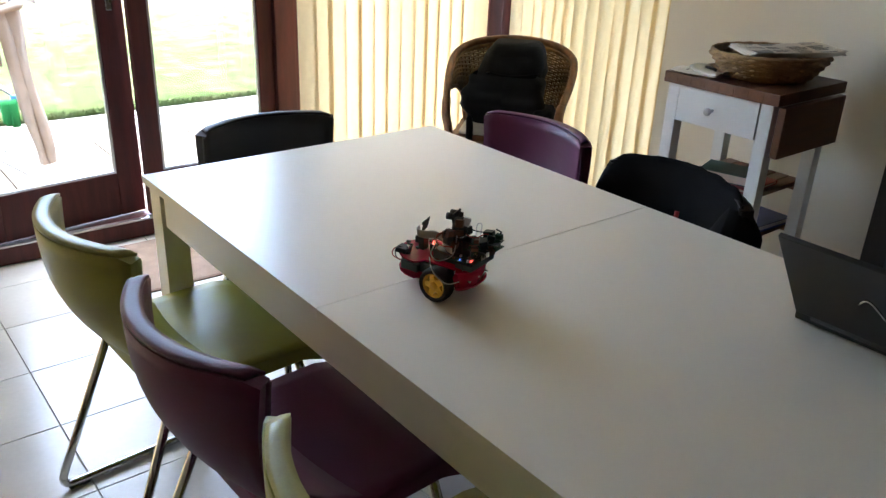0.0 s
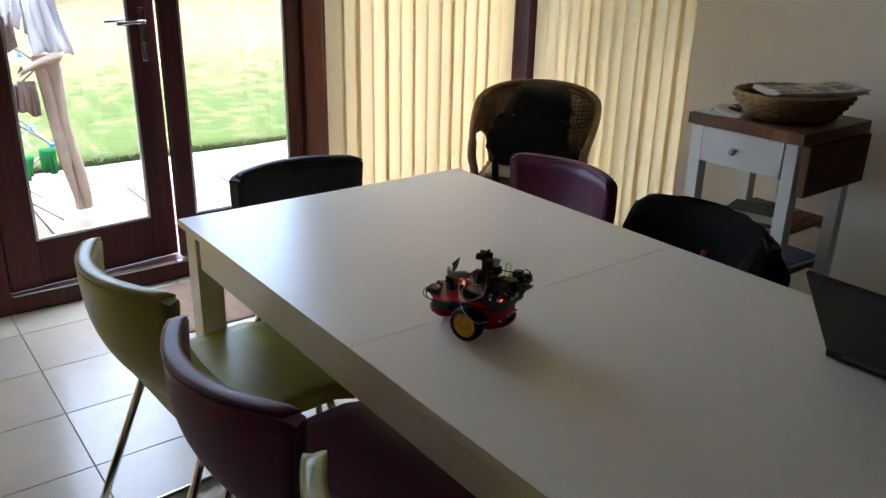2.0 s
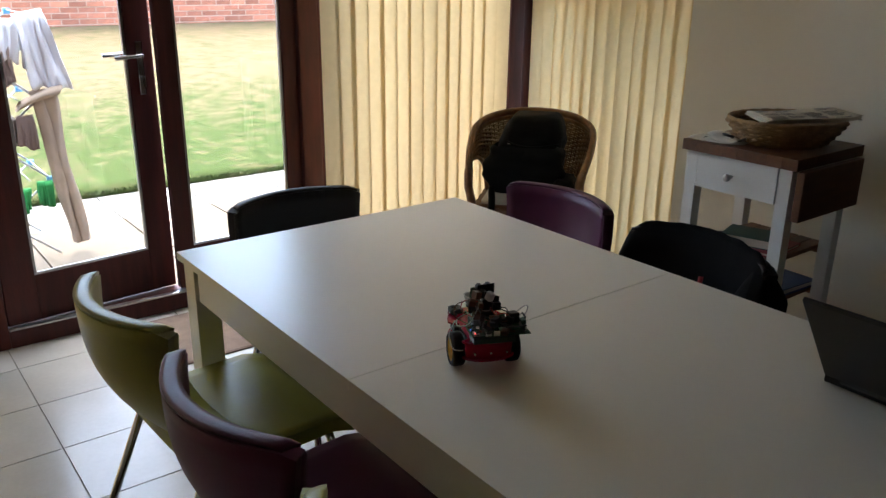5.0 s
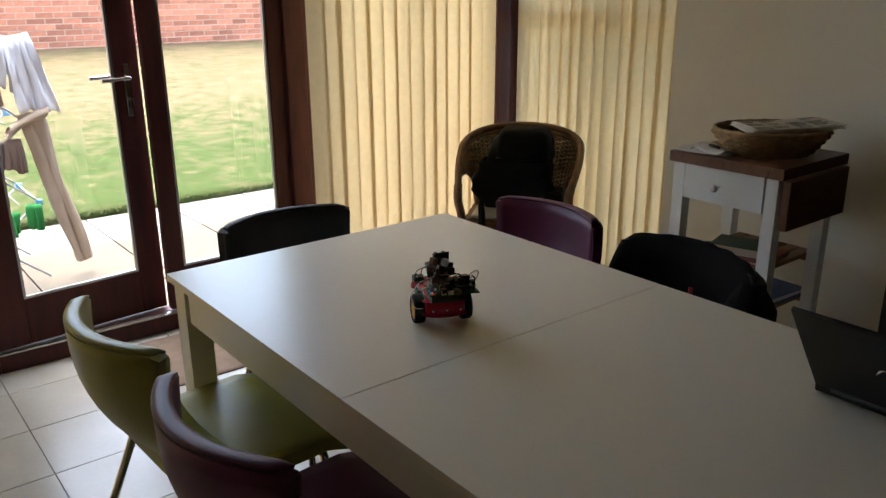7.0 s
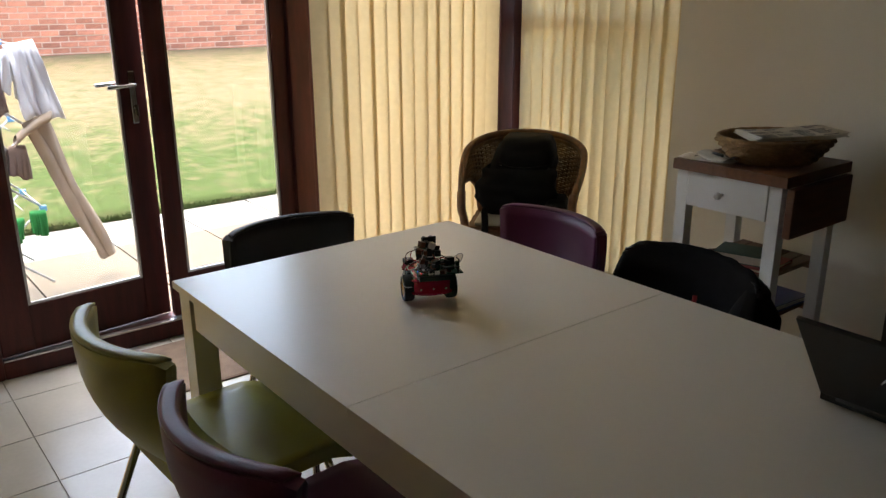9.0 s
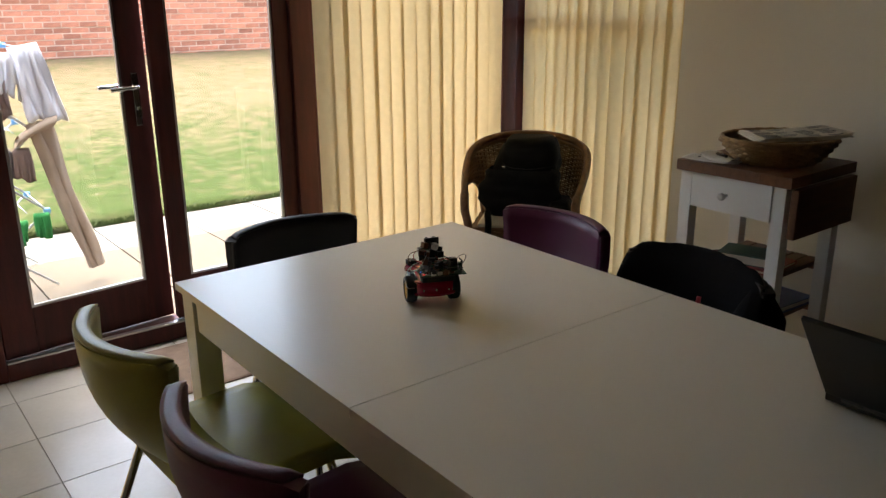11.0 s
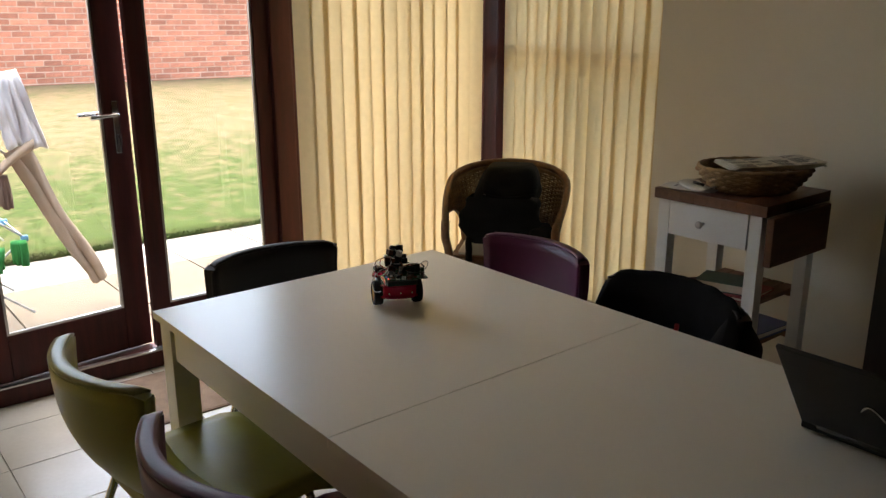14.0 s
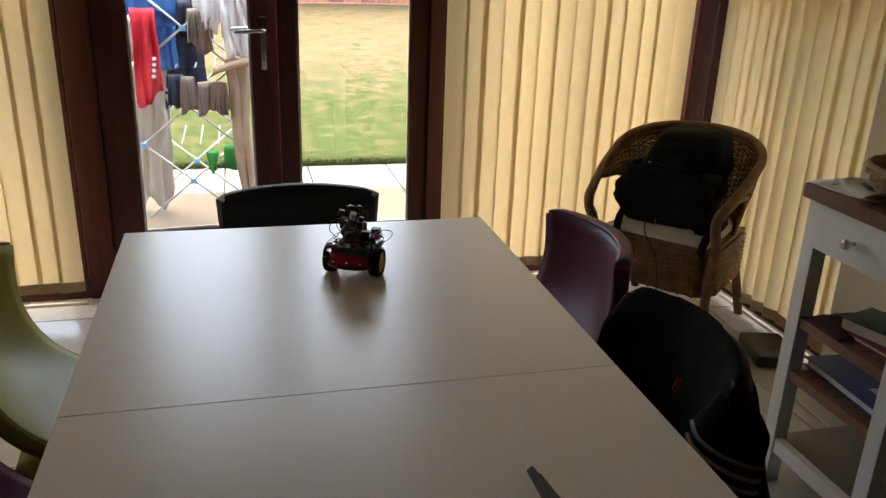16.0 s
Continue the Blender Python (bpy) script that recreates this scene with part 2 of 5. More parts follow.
# ---------------------------------------------------------------- mesh tools
def bm_box(bm, x0, y0, z0, x1, y1, z1, bevel=0.0, m=None):
    vs = [bm.verts.new((x, y, z)) for x in (x0, x1) for y in (y0, y1) for z in (z0, z1)]
    fs = [bm.faces.new([vs[i] for i in q]) for q in ((0, 1, 3, 2), (4, 6, 7, 5), (0, 4, 5, 1), (2, 3, 7, 6), (0, 2, 6, 4), (1, 5, 7, 3))]
    if bevel:
        es = {e for f in fs for e in f.edges}
        r = bmesh.ops.bevel(bm, geom=list(es), offset=bevel, segments=2, affect="EDGES", profile=0.6)
        vs = list({v for f in r["faces"] for v in f.verts} | {v for v in vs if v.is_valid})
    if m is not None:
        bmesh.ops.transform(bm, matrix=m, verts=vs)
    return bm


def bm_tube(bm, pts, r, n=8, closed=False, caps=True):
    pts = [Vector(p) for p in pts]
    rings, k = [], len(pts)
    prev = None
    for i, p in enumerate(pts):
        a = pts[(i - 1) % k] if (i or closed) else p
        b = pts[(i + 1) % k] if (i < k - 1 or closed) else p
        d = (b - a).normalized()
        if prev is None:
            up = Vector((0, 0, 1)) if abs(d.z) < 0.9 else Vector((1, 0, 0))
            u = d.cross(up).normalized()
        else:
            u = (prev - d * prev.dot(d)).normalized()
        prev = u
        v = d.cross(u)
        rad = r[i] if isinstance(r, (list, tuple)) else r
        rings.append([bm.verts.new(p + (u * math.cos(t) + v * math.sin(t)) * rad) for t in (2 * math.pi * j / n for j in range(n))])
    for i in range(k if closed else k - 1):
        a, b = rings[i], rings[(i + 1) % k]
        for j in range(n):
            f = bm.faces.new((a[j], a[(j + 1) % n], b[(j + 1) % n], b[j]))
            f.smooth = True
    if caps and not closed:
        bm.faces.new(rings[0][::-1])
        bm.faces.new(rings[-1])
    return bm


def bend(pts, r=0.04, n=5):
    """Rounds the corners of a line of points."""
    pts = [Vector(p) for p in pts]
    out = [pts[0]]
    for a, b, c in zip(pts, pts[1:], pts[2:]):
        p, q = b + (a - b).normalized() * r, b + (c - b).normalized() * r
        for i in range(n + 1):
            t = i / n
            out.append(p * (1 - t) ** 2 + b * 2 * t * (1 - t) + q * t * t)
    return out + [pts[-1]]


def bm_lathe(bm, prof, n=24, axis="z", at=(0, 0, 0)):
    rings = []
    for r, h in prof:
        ring = []
        for j in range(n):
            t = 2 * math.pi * j / n
            c, s = r * math.cos(t), r * math.sin(t)
            p = {"z": (c, s, h), "y": (c, h, s), "x": (h, c, s)}[axis]
            ring.append(bm.verts.new(Vector(p) + Vector(at)))
        rings.append(ring)
    for a, b in zip(rings, rings[1:]):
        for j in range(n):
            f = bm.faces.new((a[j], a[(j + 1) % n], b[(j + 1) % n], b[j]))
            f.smooth = True
    bm.faces.new(rings[0][::-1])
    bm.faces.new(rings[-1])
    return bm


def bm_sheet(bm, fn, nu, nv, thick=0.0, smooth=True):
    """A surface fn(u, v), u and v from 0 to 1, with thickness along its normal."""
    p = [[Vector(fn(i / nu, j / nv)) for j in range(nv + 1)] for i in range(nu + 1)]
    top = [[bm.verts.new(q) for q in row] for row in p]
    fs = []
    for i in range(nu):
        for j in range(nv):
            f = bm.faces.new((top[i][j], top[i + 1][j], top[i + 1][j + 1], top[i][j + 1]))
            f.smooth = smooth
            fs.append(f)
    if thick:
        bot = []
        for i in range(nu + 1):
            row = []
            for j in range(nv + 1):
                a, b = p[max(i - 1, 0)][j], p[min(i + 1, nu)][j]
                c, d = p[i][max(j - 1, 0)], p[i][min(j + 1, nv)]
                nrm = (b - a).cross(d - c)
                nrm = nrm.normalized() if nrm.length > 1e-9 else Vector((0, 0, 1))
                row.append(bm.verts.new(p[i][j] - nrm * thick))
            bot.append(row)
        for i in range(nu):
            for j in range(nv):
                f = bm.faces.new((bot[i][j], bot[i][j + 1], bot[i + 1][j + 1], bot[i + 1][j]))
                f.smooth = smooth
        for i in range(nu):
            bm.faces.new((top[i + 1][0], top[i][0], bot[i][0], bot[i + 1][0]))
            bm.faces.new((top[i][nv], top[i + 1][nv], bot[i + 1][nv], bot[i][nv]))
        for j in range(nv):
            bm.faces.new((top[0][j], top[0][j + 1], bot[0][j + 1], bot[0][j]))
            bm.faces.new((top[nu][j + 1], top[nu][j], bot[nu][j], bot[nu][j + 1]))
    return bm


def mesh_of(name, bm, material):
    bmesh.ops.recalc_face_normals(bm, faces=bm.faces)
    me = bpy.data.meshes.new(name)
    bm.to_mesh(me)
    bm.free()
    me.materials.append(material)
    return me


def part(name, bm, material, parent=None, label="", m=None):
    ob = new(name, mesh_of(name, bm, material))
    if parent is not None:
        ob.parent = parent
    if m is not None:
        ob.matrix_basis = m
    if label:
        ob["label"] = label
    return ob


def thing(name, label, category, m=None, group="", kind=""):
    ob = new(name)
    if m is not None:
        ob.matrix_basis = m
    return tagged(ob, label, category, group, kind)


def boxpart(name, dims, material, parent=None, bevel=0.0, label="", m=None):
    return part(name, bm_box(bmesh.new(), *dims, bevel), material, parent, label, m)


def wob(p, s=3.0):
    return noise.noise(Vector(p) * s)


def rounded(pts, n=4):
    """Catmull-Rom through points, for cables."""
    pts = [Vector(p) for p in pts]
    out = []
    for i in range(len(pts) - 1):
        p0, p1, p2, p3 = pts[max(i - 1, 0)], pts[i], pts[i + 1], pts[min(i + 2, len(pts) - 1)]
        for k in range(n):
            t = k / n
            out.append(0.5 * (2 * p1 + (p2 - p0) * t + (2 * p0 - 5 * p1 + 4 * p2 - p3) * t * t + (3 * p1 - p0 - 3 * p2 + p3) * t ** 3))
    return out + [pts[-1]]


# ---------------------------------------------------------------- the room
RX0, RX1, RY0, RY1, H = -3.4, 2.26, -6.8, 1.34, 2.4
GY = 1.385        # glazing of the garden wall
GX = 2.46         # glazing of the side window


def structure(name, dims, material, label, category, bevel=0.0):
    return tagged(boxpart(name, dims, material, None, bevel), label, category, kind="structure")


floor = structure("floor", (RX0 - 0.3, RY0 - 0.3, -0.1, GX + 0.05, RY1 + 0.1, -0.006), M_GROUT, "cream ceramic floor tiles with grey grout joints", "floor")
structure("ceiling", (RX0 - 0.3, RY0 - 0.3, H, GX + 0.3, GY + 0.1, H + 0.2), M_CEIL, "plain white painted ceiling", "ceiling")
structure("wall_south", (RX0 - 0.3, RY0 - 0.3, -0.1, RX1 + 0.3, RY0, H), M_BACKWALL, "unseen wall behind the table, darkened to cut bounce light", "wall")
structure("wall_west", (RX0 - 0.3, RY0, -0.1, RX0, GY + 0.1, H), M_BACKWALL, "unseen wall beside the blinds, darkened to cut bounce light", "wall")
structure("wall_east", (RX1, -0.87, -0.1, RX1 + 0.3, 0.12, H), M_WALL, "cream painted wall behind the kitchen cart", "wall")
structure("wall_east_2", (RX1, RY0, -0.1, RX1 + 0.3, -1.72, H), M_BACKWALL, "unseen wall beyond the doorway, darkened to cut bounce light", "wall")
structure("wall_east_3", (RX1, -1.72, 2.05, RX1 + 0.3, -0.87, H), M_WALL, "cream painted wall over the doorway", "wall")
structure("wall_east_4", (RX1 + 0.04, 0.12, 2.33, RX1 + 0.3, GY + 0.1, H), M_WALL, "cream painted lintel over the side window", "wall")
structure("wall_north_2", (RX0, GY - 0.06, -0.1, -3.35, GY + 0.1, 2.33), M_WALL, "cream painted wall beside the glazing", "wall")
structure("wall_north", (RX0, GY - 0.06, 2.33, RX1 + 0.04, GY + 0.1, H), M_WALL, "cream painted lintel over the garden doors", "wall")
structure("baseboard", (RX1 - 0.015, -0.87, 0.0, RX1 - 0.001, 0.119, 0.09), M_SKIRT, "white gloss skirting board along the wall", "skirting", 0.003)
# hall behind the doorway
structure("door_lining", (RX1 - 0.02, -0.955, 0.0, RX1 + 0.3, -0.871, 2.05), M_DARKDOOR, "dark stained lining of the hall doorway", "door frame", 0.003)
structure("wall_hall", (3.6, -2.6, -0.1, 3.8, 0.0, H), M_HALL, "cream wall of the hall, its shade put into the colour", "wall")
structure("wall_hall_2", (RX1 + 0.3, -2.8, -0.1, 3.8, -2.6, H), M_HALL, "cream end wall of the hall, its shade put into the colour", "wall")
structure("wall_hall_3", (RX1 + 0.3, 0.0, -0.1, 3.8, 0.1, H), M_HALL, "cream end wall of the hall, its shade put into the colour", "wall")
structure("floor_hall", (RX1 + 0.2, -2.6, -0.1, 3.6, 0.0, -0.004), M_TILE, "cream tiled floor of the hall", "floor")
structure("ceiling_hall", (RX1 + 0.3, -2.8, H, 3.8, 0.1, H + 0.1), M_CEIL, "white ceiling of the hall", "ceiling")
dd = thing("door_1", "dark stained wooden door standing open into the hall", "door", pose(RX1 + 0.31, -0.97, 0, 0, 0, -10), kind="structure")
boxpart("door_leaf", (0.0, -0.04, 0.005, 0.8, 0.0, 2.0), M_DARKDOOR, dd, 0.003)
part("door_handle", bm_tube(bmesh.new(), bend([(0.74, -0.04, 1.0), (0.74, -0.09, 1.0), (0.63, -0.09, 1.0)], 0.015), 0.009), M_STEEL, dd)


def upright(name, x0, x1, y0, y1, z0, z1, parent, bevel=0.006):
    return boxpart(name, (x0, y0, z0, x1, y1, z1), M_MAHOG, parent, bevel)


def window_run(name, label, x0, x1, posts, transoms):
    """A full-height glazed run along x in the garden wall, with its frame, panes and sill."""
    w = thing(name, label, "window", kind="structure")
    upright("sill", x0, x1, GY - 0.035, GY + 0.07, 0.0, 0.1, w)
    upright("head", x0, x1, GY - 0.035, GY + 0.07, 2.26, 2.33, w)
    for a, b in posts:
        upright("window_frame", a, b, GY - 0.035, GY + 0.07, 0.1, 2.26, w)
    edges = [(posts[i][1], posts[i + 1][0]) for i in range(len(posts) - 1)]
    for a, b in edges:
        for z in transoms:
            upright("transom", a, b, GY - 0.03, GY + 0.06, z, z + 0.07, w)
        zs = [0.1] + [z + s for z in transoms for s in (0, 0.07)] + [2.26]
        for lo, hi in zip(zs[::2], zs[1::2]):
            p = boxpart("pane", (a, GY + 0.01, lo, b, GY + 0.014, hi), M_GLASS, w)
            p.visible_shadow = False
    return w


# window_1 beyond about x = -0.7 is unseen, added to bring in more light from the left
window_run("window_1", "dark mahogany full-height window behind cream blinds", -3.35, -0.356, [(-3.35, -3.29), (-2.6, -2.53), (-1.82, -1.75), (-1.1, -1.03), (-0.42, -0.356)], [1.29])
window_run("window_2", "dark mahogany full-height window behind cream blinds", 1.19, 2.34, [(1.19, 1.25), (1.705, 1.765), (2.19, 2.34)], [])

# side window, along y
w3 = thing("window_3", "dark mahogany side window with a transom behind blinds", "window", kind="structure")
boxpart("sill", (GX - 0.035, 0.12, 0.0, GX + 0.07, GY + 0.1, 0.1), M_MAHOG, w3, 0.006)
boxpart("head", (GX - 0.035, 0.12, 2.26, GX + 0.07, GY + 0.1, 2.33), M_MAHOG, w3, 0.006)
boxpart("transom", (GX - 0.03, 0.19, 1.30, GX + 0.06, 1.2, 1.37), M_MAHOG, w3, 0.006)
for a, b in ((0.12, 0.19), (1.2, GY + 0.1)):
    boxpart("window_frame", (GX - 0.035, a, 0.1, GX + 0.07, b, 2.26), M_MAHOG, w3, 0.006)
for lo, hi in ((0.1, 1.3), (1.37, 2.26)):
    p = boxpart("pane", (GX + 0.01, 0.19, lo, GX + 0.014, 1.2, hi), M_GLASS, w3)
    p.visible_shadow = False
structure("post_corner", (2.25, 1.215, 0.0, 2.345, 1.348, 2.33), M_MAHOG, "dark mahogany corner post between the blinds", "post", 0.006)
structure("post_corner_2", (2.349, 1.235, 0.0, 2.42, 1.348, 2.33), M_MAHOG, "dark mahogany corner bead beside the post", "post", 0.004)

# garden doors: outer frame and two glazed leaves
df = thing("door_frame", "dark mahogany frame of the garden doors", "door frame", kind="structure")
upright("jamb", -0.354, -0.245, GY - 0.045, GY + 0.075, 0.0, 2.32, df)
upright("jamb", 1.085, 1.188, GY - 0.045, GY + 0.075, 0.0, 2.32, df)
upright("head", -0.245, 1.085, GY - 0.045, GY + 0.075, 2.25, 2.32, df)
upright("threshold", -0.245, 1.085, GY - 0.045, GY + 0.075, 0.0, 0.075, df)
boxpart("threshold_strip", (-0.243, GY - 0.052, 0.076, 1.083, GY - 0.026, 0.084), M_STEEL, df, 0.002, "pale metal weather strip")


def door_leaf(name, label, width, stile_l, stile_r):
    d = thing(name, label, "door", kind="structure")
    boxpart("stile", (0, -0.022, 0, stile_l, 0.022, 2.14), M_MAHOG, d, 0.005)
    boxpart("stile", (width - stile_r, -0.022, 0, width, 0.022, 2.14), M_MAHOG, d, 0.005)
    boxpart("rail", (stile_l, -0.021, 0, width - stile_r, 0.021, 0.19), M_MAHOG, d, 0.005)
    boxpart("rail", (stile_l, -0.021, 2.04, width - stile_r, 0.021, 2.14), M_MAHOG, d, 0.005)
    bm = bmesh.new()
    for x0, x1, z0, z1 in ((stile_l, width - stile_r, 0.19, 0.2), (stile_l, width - stile_r, 2.03, 2.04), (stile_l, stile_l + 0.01, 0.2, 2.03), (width - stile_r - 0.01, width - stile_r, 0.2, 2.03)):
        bm_box(bm, x0, -0.017, z0, x1, -0.004, z1)
    part("glazing_bead", bm, M_STEEL, d, "thin pale glazing bead")
    p = boxpart("pane", (stile_l + 0.005, -0.002, 0.195, width - stile_r - 0.005, 0.002, 2.035), M_GLASS, d)
    p.visible_shadow = False
    return d


# one leaf stands a hand's breadth open to the garden; the other is shut
leaf = door_leaf("door_2", "dark mahogany glazed garden door, slightly ajar, with a chrome handle", 0.706, 0.125, 0.108)
leaf.matrix_basis = pose(-0.243, GY - 0.004, 0.085, 0, 0, 6.0)
for side, yy in (("inside", -0.03), ("outside", 0.03)):
    hd = part("door_handle", bm_tube(bmesh.new(), bend([(0.648, yy * 0.8, 1.02), (0.648, yy * 2.1, 1.02), (0.53, yy * 2.1, 1.015)], 0.016), 0.0085, 10), M_CHROME, leaf, "chrome lever handle")
    part("backplate", bm_box(bmesh.new(), 0.634, min(yy * 0.75, yy), 0.86, 0.662, max(yy * 0.75, yy), 1.075, 0.004), M_CHROME, hd)
    if side == "inside":
        part("key", bm_box(bm_lathe(bmesh.new(), [(0.009, -0.045), (0.009, -0.025)], 10, "y", (0.648, 0, 0.93)), 0.6465, -0.062, 0.895, 0.6495, -0.04, 0.94), M_CHROME, hd)
rleaf = door_leaf("door_3", "dark mahogany glazed garden door, shut", 0.626, 0.076, 0.074)
rleaf.matrix_basis = pose(0.458, GY, 0.085)


# ---------------------------------------------------------------- vertical blinds
def slat_mesh(width, height, name="slat"):
    bm = bmesh.new()
    bm_sheet(bm, lambda u, v: ((u - 0.5) * width, 0.0035 * math.sin(math.pi * u), v * height), 6, 1, 0.0)
    return mesh_of(name, bm, M_BLIND)


def hem_mesh(width):
    bm = bmesh.new()
    bm_box(bm, -width / 2 + 0.003, 0.0, 0.0, width / 2 - 0.003, 0.011, 0.042)
    return mesh_of("hem", bm, M_HEM)


def blind(name, label, start, step, count, angle, turn, z0=0.1, tilt_noise=3.0, turns=()):
    b = thing(name, label, "vertical blind")
    rnd = random.Random(name)
    sm, hm = slat_mesh(0.091, 2.21 - z0), hem_mesh(0.089)
    for i in range(count):
        k = i + rnd.uniform(-0.06, 0.06)
        x, y = start[0] + step[0] * k, start[1] + step[1] * k
        ob = new("slat", sm)
        ob.parent = b
        ob.matrix_basis = pose(x, y, z0, rnd.uniform(-0.15, 0.15), rnd.uniform(-0.12, 0.12), turn + angle + (turns[i] if turns else 0) + rnd.uniform(-tilt_noise, tilt_noise))
        he = new("hem", hm)
        he.parent = ob
        he.matrix_basis = pose(0, -0.002, -0.001)
    x1, y1 = start[0] + step[0] * (count - 1), start[1] + step[1] * (count - 1)
    bm = bmesh.new()
    d = 0.02
    bm_box(bm, min(start[0], x1) - (0.05 if step[0] else d), min(start[1], y1) - (0.05 if step[1] else d), 2.30, max(start[0], x1) + (0.05 if step[0] else d), max(start[1], y1) + (0.05 if step[1] else d), 2.399)
    part("head_rail", bm, M_SKIRT, b, "white aluminium head rail")
    bm = bmesh.new()
    bm_tube(bm, [(start[0], start[1], z0 + 0.02), (x1, y1, z0 + 0.02)], 0.0018, 5)
    part("bead_chain", bm, M_SKIRT, b, "thin white linking chain")
    return b


# the unseen slats follow the lengthened window_1
blind("vertical_blind", "cream fabric vertical blind, closed, beside the garden door", (-0.39, 1.19), (-0.077, 0), 38, 6, 0)
blind("vertical_blind", "cream fabric vertical blind, closed, behind the wicker chair", (1.166, 1.19), (0.0763, 0), 14, -8, 0)
blind("vertical_blind", "cream fabric vertical blind over the side window, some slats turned", (2.36, 0.155), (0, 0.0745), 14, 0, 90, 0.07, 2.0,
      [8, 12, 6, 16, 9, 30, 48, 40, 14, 6, 4, -6, 4, 5])


# ---------------------------------------------------------------- doormat
dm = thing("doormat", "flat pinkish-brown doormat lying before the garden doors", "doormat", pose(0.08, 0.80, 0.0, 0, 0, -1))
part("carpet", bm_sheet(bmesh.new(), lambda u, v: (0.012 + 0.696 * u, 0.012 + 0.456 * v, 0.0078 + 0.0012 * wob((u * 6, v * 5, 2))), 24, 16, 0.0), M_MAT, dm)
boxpart("backing", (0, 0, 0.0004, 0.72, 0.48, 0.006), M_BROWNC, dm, 0.0015, "darker bound edge")


# ---------------------------------------------------------------- dining table
def dining_table():
    t = thing("dining_table", "white extending dining table with a seam across the top", "table")
    W, L, Z = 0.927, 1.75, 0.742
    boxpart("tabletop", (0, -0.8588, Z - 0.02, W, 0, Z), M_TABLE, t, 0.0007)
    boxpart("tabletop", (0, -L, Z - 0.02, W, -0.8606, Z), M_TABLE, t, 0.0007)
    i = 0.012
    boxpart("apron", (i + 0.006, -L + 0.09, Z - 0.115, i + 0.028, -0.09, Z - 0.0205), M_TABLE, t, 0.001)
    boxpart("apron", (W - i - 0.028, -L + 0.09, Z - 0.115, W - i - 0.006, -0.09, Z - 0.0205), M_TABLE, t, 0.001)
    boxpart("apron", (0.09, -i - 0.028, Z - 0.115, W - 0.09, -i - 0.006, Z - 0.0205), M_TABLE, t, 0.001)
    boxpart("apron", (0.09, -L + i + 0.006, Z - 0.115, W - 0.09, -L + i + 0.028, Z - 0.0205), M_TABLE, t, 0.001)
    for x in (i, W - i - 0.066):
        for y in (-i - 0.066, -L + i):
            boxpart("leg", (x, y, 0.0, x + 0.066, y + 0.066, Z - 0.0205), M_TABLE, t, 0.002)
    return t


dining_table()


# ---------------------------------------------------------------- dining chairs
def dining_chair(m, hide, welt, label):
    c = thing("dining_chair", label, "chair", m, "dining chairs round the table")

    TH = 0.034

    def back(u, v, push=0.0):
        s = 2 * u - 1
        half = 0.197 + 0.01 * v
        corner = max(0.0, (abs(s) - 0.86) / 0.14)
        z = 0.449 + v ** 1.35 * (0.328 + 0.001 * (1 - s * s) - 0.009 * corner ** 2.5)
        x = -0.168 - 0.085 * math.sin(min(1.0, v * 1.15) * math.pi / 2) - 0.025 * v + 0.078 * s * s * (0.3 + 0.7 * v) + 0.12 * (1 - v) ** 3
        return (x - push, s * half, z)

    bk = part("backrest", bm_sheet(bmesh.new(), back, 20, 14, TH), hide, c)

    def cap(u, v):
        p = back(0.012 + 0.976 * u, 1.0, 0.001 + v * (TH - 0.002))
        return (p[0], p[1], p[2] + 0.0035 - 0.003 * (2 * v - 1) ** 2)

    part("welt", bm_sheet(bmesh.new(), cap, 24, 4, -0.006), welt, bk, "stitched leather top edge")
    for sy, uu in ((-1, 0.0), (1, 1.0)):
        def side(u, v, uu=uu, sy=sy):
            p = back(uu, 0.12 + 0.875 * u, 0.001 + v * (TH - 0.002))
            return (p[0], p[1] + sy * (0.003 - 0.0025 * (2 * v - 1) ** 2), p[2])
        part("side_welt", bm_sheet(bmesh.new(), side, 14, 4, 0.005 * sy), welt, bk, "stitched leather side edge")
    bm = bmesh.new()
    for off in (0.006, TH - 0.006):
        pts = [Vector(back(0.02 + 0.96 * u / 60, 1.0, off)) + Vector((0, 0, 0.0042)) for u in range(61)]
        for a, b in zip(pts, pts[1:]):
            bm_tube(bm, [a + (b - a) * 0.2, a + (b - a) * 0.75], 0.0009, 4)
    tagged(part("stitching", bm, M_THREAD if hide is M_OLIVE else welt, bk), kind="stuff")

    def seat(u, v):
        s = 2 * u - 1
        x = -0.175 + v * 0.385
        z = 0.445 + 0.004 * s * s - 0.02 * max(0, v - 0.85) / 0.15 + 0.002 * wob((u * 2, v * 2, 4), 1.5)
        return (x, s * (0.222 - 0.008 * (1 - v)), z)

    part("seat", bm_sheet(bmesh.new(), seat, 12, 12, -0.034), hide, c)
    # chromed sled frame: two sides and a cross tube
    for sy in (-0.2, 0.2):
        pts = bend([(-0.155, sy * 0.86, 0.418), (-0.318, sy * 1.02, 0.012), (0.24, sy * 1.02, 0.012), (0.15, sy * 0.86, 0.418)], 0.045)
        leg = part("leg", bm_tube(bmesh.new(), pts, 0.0105, 10), M_CHROME, c, "chromed tube sled leg")
        for x in (-0.27, 0.17):
            boxpart("glide", (x - 0.025, sy * 1.02 - 0.009, 0.0, x + 0.025, sy * 1.02 + 0.009, 0.008), M_BLACKP, leg)
    for x in (-0.15, 0.145):
        part("cross_tube", bm_tube(bmesh.new(), [(x, -0.172, 0.412), (x, 0.172, 0.412)], 0.009, 8), M_CHROME, c)
    return c


